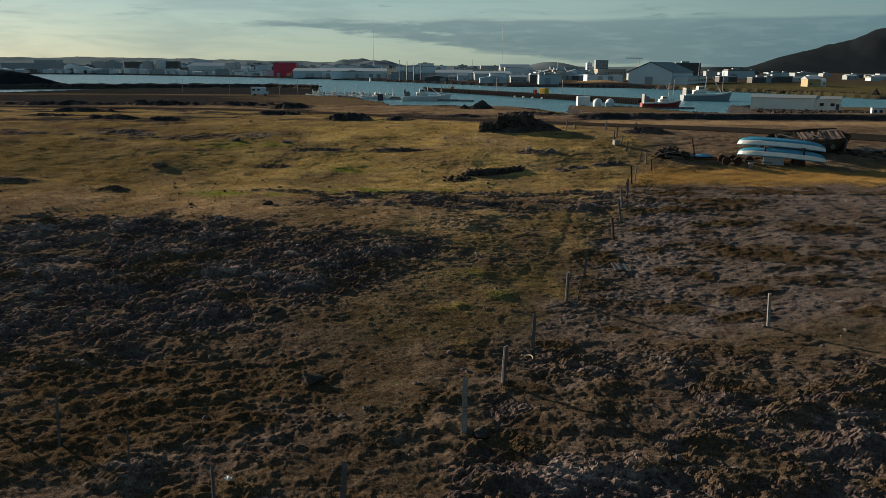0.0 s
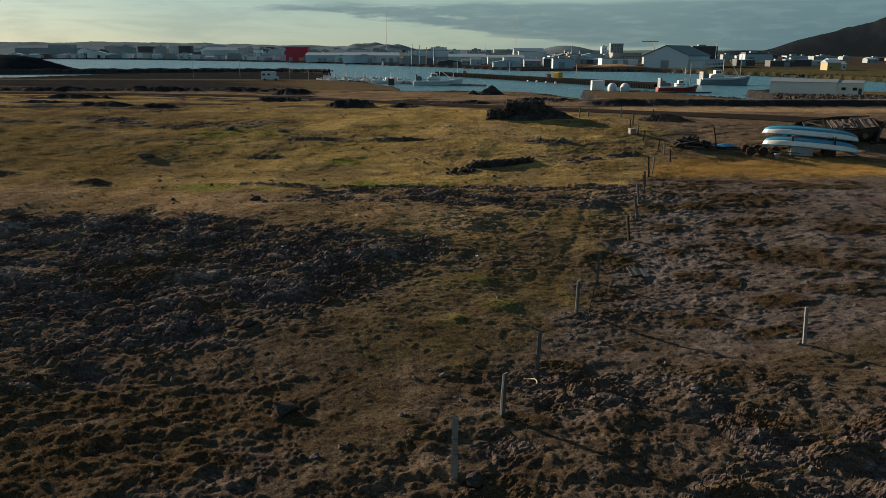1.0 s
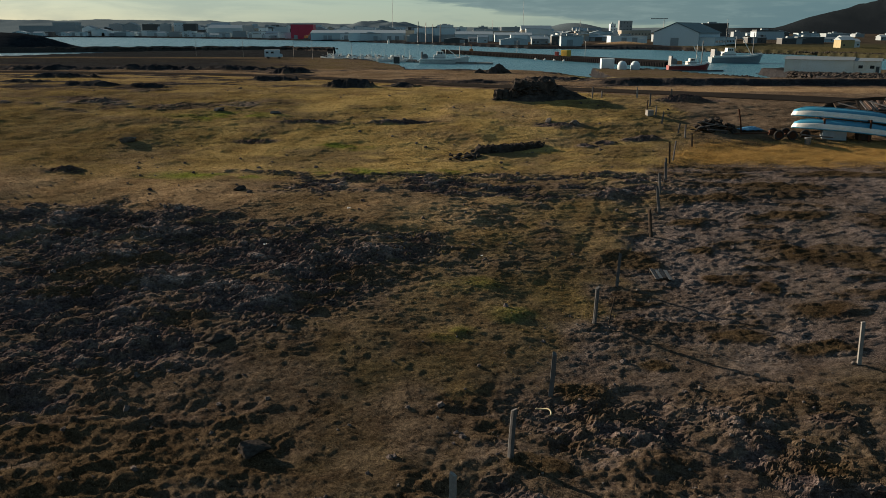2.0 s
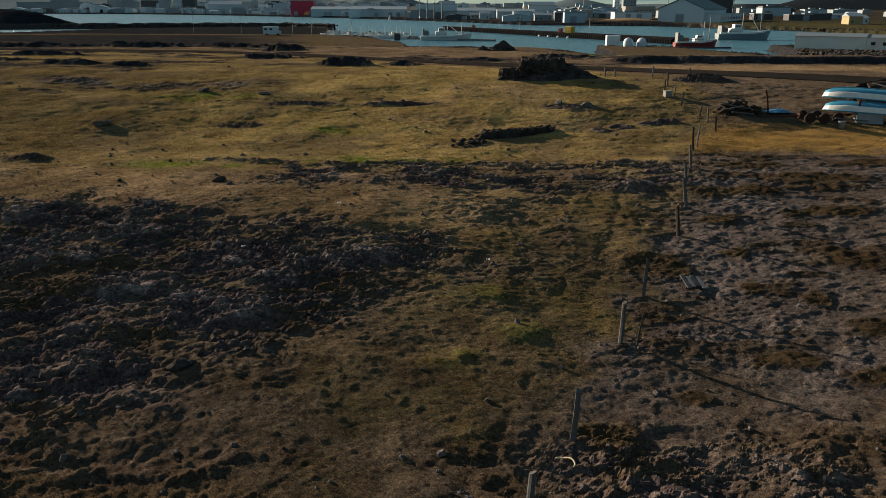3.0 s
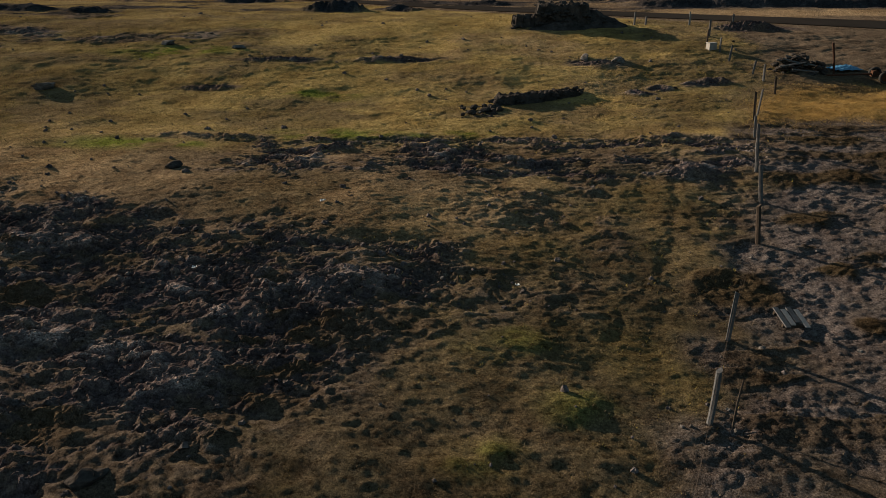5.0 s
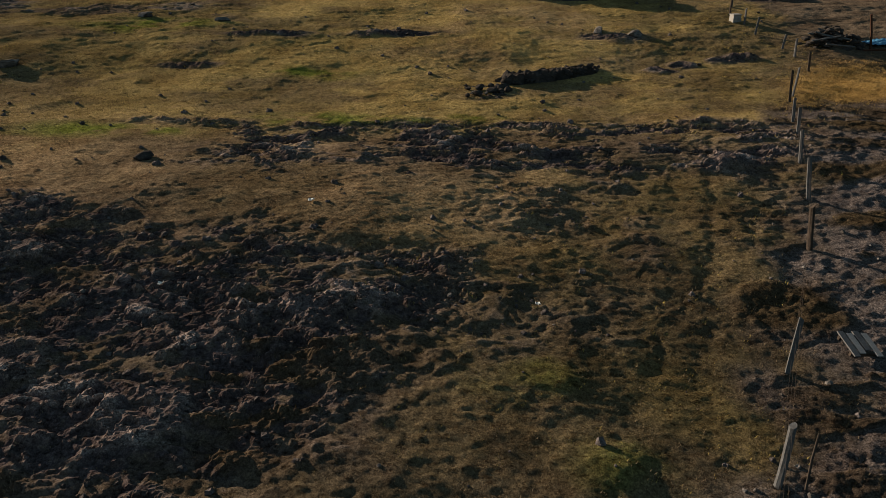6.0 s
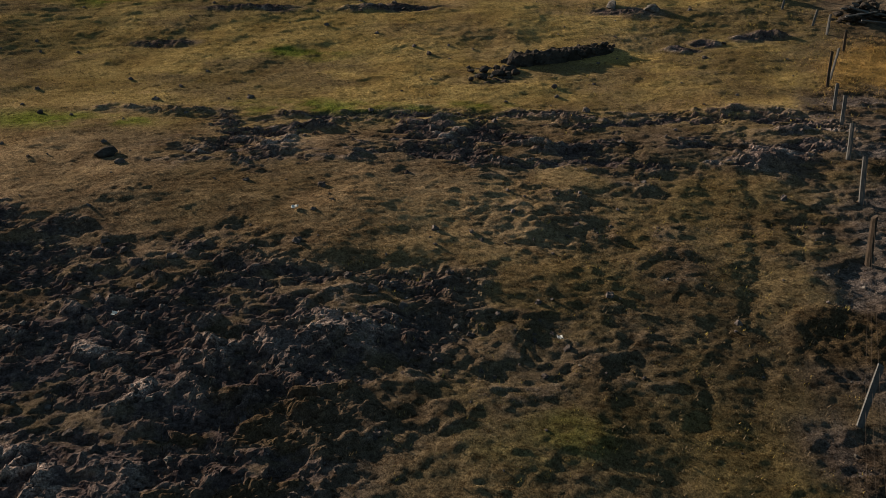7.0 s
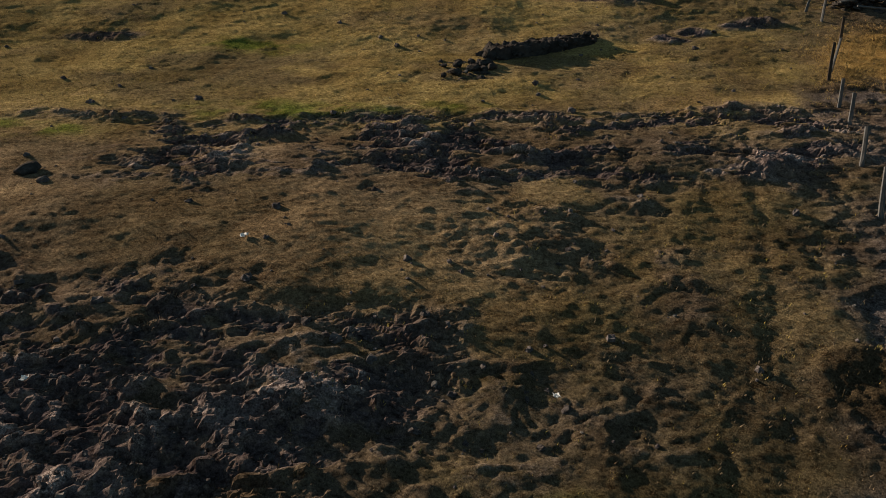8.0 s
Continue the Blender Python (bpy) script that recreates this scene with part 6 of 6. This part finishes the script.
for x, y, top in ((-78, 285, 6.5), (-58, 276, 6.5), (-50, 268, 6.0), (-36, 262, 5.5), (-100, 300, 6.5)):
    z = max(-2.4, float(plain(np.array([float(x)]), np.array([float(y)]))[0]))
    lamp = thing("quay_lamp", pose(x, y, z), "thin lamp post by the marina", "lamp", "marina lamps")
    part("pole", Shape().tube([(0, 0, -1), (0, 0, top)], 0.045, 6), M_STEEL, lamp)
    part("head", Shape().box(-0.4, 0.4, -0.12, 0.12, top, top + 0.15), M_STEEL, lamp)
for i in range(4):
    p = A0.lerp(A1, 0.55 + 0.04 * i) + nrm * 1.6
    solo("mooring_buoy", Shape().tube([(0, 0, -0.3), (0, 0, 0.1), (0, 0, 0.45), (0, 0, 0.6)], [0.3, 0.45, 0.35, 0.1], 10), M_WHITE, pose(p.x, p.y, -3.0), "white mooring buoy floating beside the pier", "buoy", "mooring buoys", smooth=True)
beacon = thing("harbour_beacon", pose(-60, 640, -3.2), "small white harbour beacon by the far quay", "beacon")
part("tower", Shape().tube([(0, 0, 0), (0, 0, 2.8)], [0.9, 0.6], 10), M_WHITE, beacon)
part("lantern", Shape().tube([(0, 0, 2.8), (0, 0, 3.5), (0, 0, 3.9)], [0.5, 0.5, 0.1], 10), M_WHITE, beacon)
digger = thing("excavator", pose(-156, 790, float(plain(np.array([-156.0]), np.array([790.0]))[0])), "orange excavator with raised arm on the quay", "excavator")
part("tracks", Shape().box(-2.6, 2.6, -1.5, 1.5, -0.4, 1.0, taper=0.1), M_HULL, digger)
part("cab", Shape().box(-1.8, 1.6, -1.4, 1.4, 1.02, 3.6, taper=0.2), M_ORANGE, digger)
part("arm", Shape().tube([(1.2, 0, 2.4), (4.6, 0, 6.2), (7.8, 0, 3.4), (8.4, 0, 0.6)], 0.45, 6), M_ORANGE, digger)

# long shed on the near shore
M_SHED = surface("stained haze-tinted white cladding", (0.80, 0.80, 0.76), 0.6, worn=(0.66, 0.58, 0.44), grain=4, spots=0.25, amount=0.6)
zs = float(plain(np.array([79.0]), np.array([176.0]))[0])
shed = thing("long_shed", pose(79.2, 176, zs - 0.1, 0, 0, -30) @ Matrix.Scale(0.9, 4), "long low white shed with grey roof on the shore", "shed")
part("wall", Shape().box(-10.5, 4.5, 0, 7, -0.6, 3.0), M_SHED, shed)
part("annex", Shape().box(4.51, 10.0, 0.3, 6.8, -0.6, 2.9), M_SHED, shed)
part("roof", Shape().prism([(-0.3, 3.004), (3.5, 3.7), (7.3, 3.004)], -10.8, 4.6, Matrix(((0, 1, 0, 0), (1, 0, 0, 0), (0, 0, 1, 0), (0, 0, 0, 1)))), M_ROOF, shed)
part("roof", Shape().prism([(0.1, 2.904), (3.5, 3.5), (7.0, 2.904)], 4.62, 10.3, Matrix(((0, 1, 0, 0), (1, 0, 0, 0), (0, 0, 1, 0), (0, 0, 0, 1)))), M_ROOF, shed)
for x in (6.0, 8.4):
    window_part(shed, x - 0.45, x + 0.45, 0.3, 1.2, 1.9)
part("door", Shape().box(9.2, 9.9, 0.22, 0.29, -0.4, 1.7), M_WALL["dark"], shed)
hut = thing("small_hut", pose(77.8, 139.5, float(plain(np.array([77.8]), np.array([139.5]))[0]) - 0.2, 0, 0, -20), "small white hut with two windows", "hut")
part("wall", Shape().box(-1.0, 1.0, 0, 1.8, 0, 1.5), M_WALL["white"], hut)
part("roof", Shape().box(-1.1, 1.1, -0.1, 1.9, 1.504, 1.62), M_ROOF, hut)
for x in (-0.45, 0.45):
    window_part(hut, x - 0.25, x + 0.25, 0.0, 0.7, 1.2)
cairn = thing("stone_cairn", pose(172, 312, float(plain(np.array([172.0]), np.array([312.0]))[0])), "cone-shaped stone cairn on a green meadow", "cairn")
g = random.Random(8)
for i in range(60):
    t = g.random() ** 1.5
    a, r = g.uniform(0, 6.28), 1.5 * (1 - t)
    stone(cairn, r * math.cos(a), r * math.sin(a), t * 2.4 - 0.2, 0.8, 0.8, 0.7, g)


# ---- scattered small stuff ----
def scatter(n, x0, x1, y0, y1, keep, seed):
    """Random places on the ground where keep(zones) passes, with heights."""
    g = np.random.RandomState(seed)
    y = y0 * (y1 / y0) ** g.rand(n)
    x = g.rand(n) * (x1 - x0) + x0
    ok = np.abs(x) < 0.62 * y + 4
    x, y = x[ok], y[ok]
    z, zn = relief(x, y)
    k = keep(zn, g.rand(len(x)))
    return x[k], y[k], z[k], g


def stuff_mesh(name, verts, faces, material, label, category):
    me = bpy.data.meshes.new(name)
    me.from_pydata(verts, [], faces)
    me.materials.append(material)
    return tagged(new(name, me), label, category, kind="stuff")


def rocks(name, n, size, keep, material, label, seed, sub=1, box=(-26, 26, 11.5, 46)):
    x, y, z, g = scatter(n, *box, keep, seed)
    kinds = []
    for i in range(8):
        v, f = ball(random.Random(seed * 10 + i), sub, 0.4, 0.7)
        kinds.append((np.array(v), np.array(f)))
    vs, fs, base = [], [], 0
    for i in range(len(x)):
        v, f = kinds[g.randint(8)]
        s = size[0] * (size[1] / size[0]) ** (g.rand() ** 1.8)
        a = g.rand() * 6.28
        q = v * (s * (0.7 + 0.6 * g.rand()), s * (0.7 + 0.6 * g.rand()), s * (0.5 + 0.5 * g.rand()))
        q = np.stack([q[:, 0] * math.cos(a) - q[:, 1] * math.sin(a), q[:, 0] * math.sin(a) + q[:, 1] * math.cos(a), q[:, 2]], 1) + (x[i], y[i], z[i] - 0.12 * s)
        vs.append(q)
        fs.append(f + base)
        base += len(v)
    return stuff_mesh(name, np.concatenate(vs).tolist(), np.concatenate(fs).tolist(), material, label, "rocks")


rocks("lichen_stones", 3000, (0.05, 0.2), lambda zn, r: r < np.maximum(zn[0] * 0.06, zn[5] * 0.25), M_LICHEN, "grey lichened stones lying in moss", 4)


def tufts(name, n, height, blades, keep, material, label, seed, box=(-26, 26, 11.5, 46), spread=0.5):
    x, y, z, g = scatter(n, *box, keep, seed)
    k = len(x)
    px, py, pz = np.repeat(x, blades), np.repeat(y, blades), np.repeat(z, blades)
    m = k * blades
    h = np.repeat(height * (0.5 + g.rand(k)), blades) * (0.6 + 0.6 * g.rand(m))
    a, lean, b = g.rand(m) * 6.28, spread * h * (0.3 + g.rand(m)), g.rand(m) * 6.28
    rad = 3.0 * height * np.sqrt(g.rand(m))
    bx, by = px + rad * np.cos(a), py + rad * np.sin(a)
    w = 0.006 + 0.018 * height
    v = np.empty((m, 3, 3))
    v[:, 0] = np.stack([bx - w * np.cos(b), by - w * np.sin(b), pz - 0.03], 1)
    v[:, 1] = np.stack([bx + w * np.cos(b), by + w * np.sin(b), pz - 0.03], 1)
    v[:, 2] = np.stack([bx + lean * np.cos(a), by + lean * np.sin(a), pz + h], 1)
    return stuff_mesh(name, v.reshape(-1, 3).tolist(), np.arange(m * 3).reshape(-1, 3).tolist(), material, label, "grass")


def shard(g):
    """A broken plate of lava: an uneven many-sided slab with a chipped top."""
    n = g.randint(5, 7)
    a0 = [2 * math.pi * (k + g.uniform(-0.3, 0.3)) / n for k in range(n)]
    low = [(0.5 * g.uniform(0.7, 1.25) * math.cos(a), 0.5 * g.uniform(0.7, 1.25) * math.sin(a), g.uniform(-0.3, -0.15)) for a in a0]
    top = [(x * g.uniform(0.45, 0.95), y * g.uniform(0.45, 0.95), g.uniform(0.05, 0.42)) for x, y, _ in low]
    apex = (g.uniform(-0.15, 0.15), g.uniform(-0.15, 0.15), g.uniform(0.15, 0.5))
    faces = []
    for k in range(n):
        m = (k + 1) % n
        faces += [(k, m, n + m), (k, n + m, n + k), (n + k, n + m, 2 * n)]
    return low + top + [apex], faces


SHARDS = [shard(random.Random(300 + i)) for i in range(14)]


def shards(name, n, size, keep, material, label, seed, box, squash=0.75):
    """Ragged stones half sunk in the ground, joined into one mesh."""
    x, y, z, g = scatter(n, *box, keep, seed)
    vs, fs, base = [], [], 0
    kind = g.randint(0, len(SHARDS), len(x))
    for k, (v, f) in enumerate(SHARDS):
        at = np.nonzero(kind == k)[0]
        v, f = np.array(v), np.array(f)
        s = size[0] * (size[1] / size[0]) ** (g.rand(len(at)) ** 2.0)
        a, tilt = g.rand(len(at)) * 6.28, g.randn(len(at)) * 0.5
        p = v[None] * (s[:, None] * (0.8 + 0.6 * g.rand(len(at), 1)))[:, :, None]
        p[:, :, 2] *= squash
        yy, zz = p[:, :, 1] * np.cos(tilt)[:, None] - p[:, :, 2] * np.sin(tilt)[:, None], p[:, :, 1] * np.sin(tilt)[:, None] + p[:, :, 2] * np.cos(tilt)[:, None]
        xx = p[:, :, 0] * np.cos(a)[:, None] - yy * np.sin(a)[:, None] + x[at][:, None]
        yy = p[:, :, 0] * np.sin(a)[:, None] + yy * np.cos(a)[:, None] + y[at][:, None]
        zz = zz + (z[at] + 0.12 * s)[:, None]
        vs.append(np.stack([xx, yy, zz], 2).reshape(-1, 3))
        fs.append((f[None] + (np.arange(len(at)) * len(v))[:, None, None] + base).reshape(-1, 3))
        base += len(at) * len(v)
    return stuff_mesh(name, np.concatenate(vs).tolist(), np.concatenate(fs).tolist(), material, label, "rubble")


shards("lava_rubble", 36000, (0.025, 0.12), lambda zn, r: r < 0.09 * zn[0] * (1 - 0.8 * zn[4]), M_RUBBLE, "ragged black lava rubble in dry grass", 21, (-20, 16, 11, 37.5), 0.55)
shards("pale_rubble", 14000, (0.03, 0.11), lambda zn, r: r < 0.22 * np.maximum(0.45 * zn[0], 0.8 * zn[5]) * (1 - zn[4]), M_LICHEN, "small pale lichened stones among the rubble", 22, (-20, 20, 11, 38))
shards("scattered_stones", 9000, (0.03, 0.20), lambda zn, r: r < 0.35 * (1 - zn[5]) * (0.35 + 0.65 * zn[9]) * (1 - 0.2 * zn[1]), M_RUBBLE, "small dark stones scattered in dry grass", 23, (-26, 12, 14, 56))

# the larger loose stones of the lava field, one by one
g = random.Random(91)
PIECES = [Shape().add(*SHARDS[k]).mesh("stone", M_RUBBLE) for k in range(8)]
spots = np.array([(g.uniform(-10, 3), g.uniform(21.5, 31.5)) for _ in range(1200)])
heights_at, found = relief(spots[:, 0].copy(), spots[:, 1].copy())
chosen = [k for k in range(len(spots)) if found[0][k] > 0.45 and found[4][k] < 0.4][:280]
for k in chosen:
    s = 0.07 + 0.13 * g.random() ** 2
    ob = new("stone", PIECES[g.randrange(8)])
    ob.parent = ground
    ob.matrix_basis = Matrix.LocRotScale((spots[k, 0], spots[k, 1], heights_at[k] + 0.03 * s), Euler((g.uniform(-0.25, 0.25), g.uniform(-0.25, 0.25), g.uniform(0, 6.28))), (s, s * g.uniform(0.7, 1.1), s * g.uniform(0.45, 0.8)))

tufts("dry_grass", 80000, 0.034, 5, lambda zn, r: r < 0.8 * (1 - zn[0]) * (1 - zn[5]) * (1 - zn[2]) * (1 - 0.6 * zn[1]), M_BLADE, "dry brown grass tufts on the moor", 11, spread=0.9)
tufts("sparse_grass", 24000, 0.026, 5, lambda zn, r: r < 0.5 * np.maximum(zn[0], zn[5] * 0.5), M_BLADE, "sparse dry grass between lava stones", 12, spread=0.9)
tufts("golden_grass", 90000, 0.036, 6, lambda zn, r: r < zn[2], M_GOLDBLADE, "tall golden grass along the yard", 13, (9, 32, 37.5, 44.5), 0.9)
tufts("heather_sprigs", 50000, 0.05, 6, lambda zn, r: r < zn[4] * 0.9, M_SPRIG, "dark brown heather and crowberry sprigs", 14, spread=1.0)
tufts("meadow_tussocks", 9000, 0.045, 6, lambda zn, r: r < 0.7 * (1 - zn[0]) * (1 - zn[2]) * (1 - zn[3]) * (1 - zn[5]), M_GREENBLADE, "coarse low tussocks in the meadow grass", 16, (-30, 13, 36.5, 58), 0.8)
tufts("green_tussocks", 60000, 0.032, 5, lambda zn, r: r < 0.8 * zn[1], M_GREENBLADE, "short green meadow grass", 15, (-30, 12, 19, 54), 0.9)


def line_rocks(n, a, b, spread, size, seed, label, over=None):
    g = np.random.RandomState(seed)
    kinds = [ball(random.Random(seed * 7 + i), 1, 0.4, 0.8) for i in range(6)]
    vs, fs, base = [], [], 0
    for i in range(n):
        t, s = g.rand(), size[0] + (size[1] - size[0]) * g.rand() ** 2
        x, y = a[0] + (b[0] - a[0]) * t + g.randn() * spread, a[1] + (b[1] - a[1]) * t + g.randn() * spread
        z = max(-2.9, level(x, y)) if over is None else over
        v, f = kinds[g.randint(6)]
        q = np.array(v) * (s, s, s * 0.8) + (x, y, z - 0.2 * s)
        vs.append(q)
        fs.append(np.array(f) + base)
        base += len(v)
    return stuff_mesh("shore_rocks", np.concatenate(vs).tolist(), np.concatenate(fs).tolist(), M_LAVA, label, "rocks")


SHORE_A, SHORE_B = (float(table(np.array([x]), FAR_SHORE)[0]) + 1.0 for x in (104.0, 190.0))
bank_line = [(-232, 345), (-190, 366), (-140, 384), (-88, 398), (-60, 372)]
bank, n_bank = Shape(), 90
for i in range(n_bank):
    u = i / (n_bank - 1) * (len(bank_line) - 1)
    k = min(int(u), len(bank_line) - 2)
    p = Vector(bank_line[k]).lerp(Vector(bank_line[k + 1]), u - k)
    for s, z in ((-5.5, -3.6), (-2.2, -1.2), (-0.6, -0.6), (0.9, -0.6), (5.5, -3.6)):
        bank.v.append((p.x + rng.uniform(-0.4, 0.4), p.y + s + rng.uniform(-0.4, 0.4), z + rng.uniform(-0.35, 0.35) * (z > -3)))
for i in range(n_bank - 1):
    for j in range(4):
        bank.f.append((i * 5 + j, (i + 1) * 5 + j, (i + 1) * 5 + j + 1, i * 5 + j + 1))
solo("breakwater", bank, M_LAVA, Matrix(), "long low breakwater of black boulders across the lagoon", "breakwater", kind="structure")
line_rocks(300, (-190, 366), (-88, 398), 1.6, (0.9, 2.0), 61, "black boulders of the breakwater", -1.2)
line_rocks(160, (-88, 398), (-60, 372), 1.6, (0.9, 2.0), 66, "black boulders at the breakwater end", -1.2)
line_rocks(420, (60, 178), (72, 169), 1.8, (0.5, 1.5), 65, "dark rubble bank along the inner shore")
line_rocks(900, (60, 170), (92, 142), 2.2, (0.7, 1.8), 62, "dark rubble bank on the shore by the shed")
line_rocks(420, (63, 176), (92, 158), 1.2, (0.8, 1.7), 69, "dark boulders piled in front of the shed")
line_rocks(360, (50, 190), (63, 176), 1.3, (0.8, 1.7), 67, "dark boulders of the low point by the shed", -2.4)
line_rocks(600, (104, SHORE_A), (190, SHORE_B), 1.4, (0.8, 1.9), 68, "dark boulders along the far harbour shore")
line_rocks(260, (-110, 182), (-45, 190), 3.0, (0.8, 2.2), 63, "row of dark boulders along the shore road")
line_rocks(160, (44, 118), (96, 100), 2.0, (0.5, 1.6), 64, "dark stones along the bank")
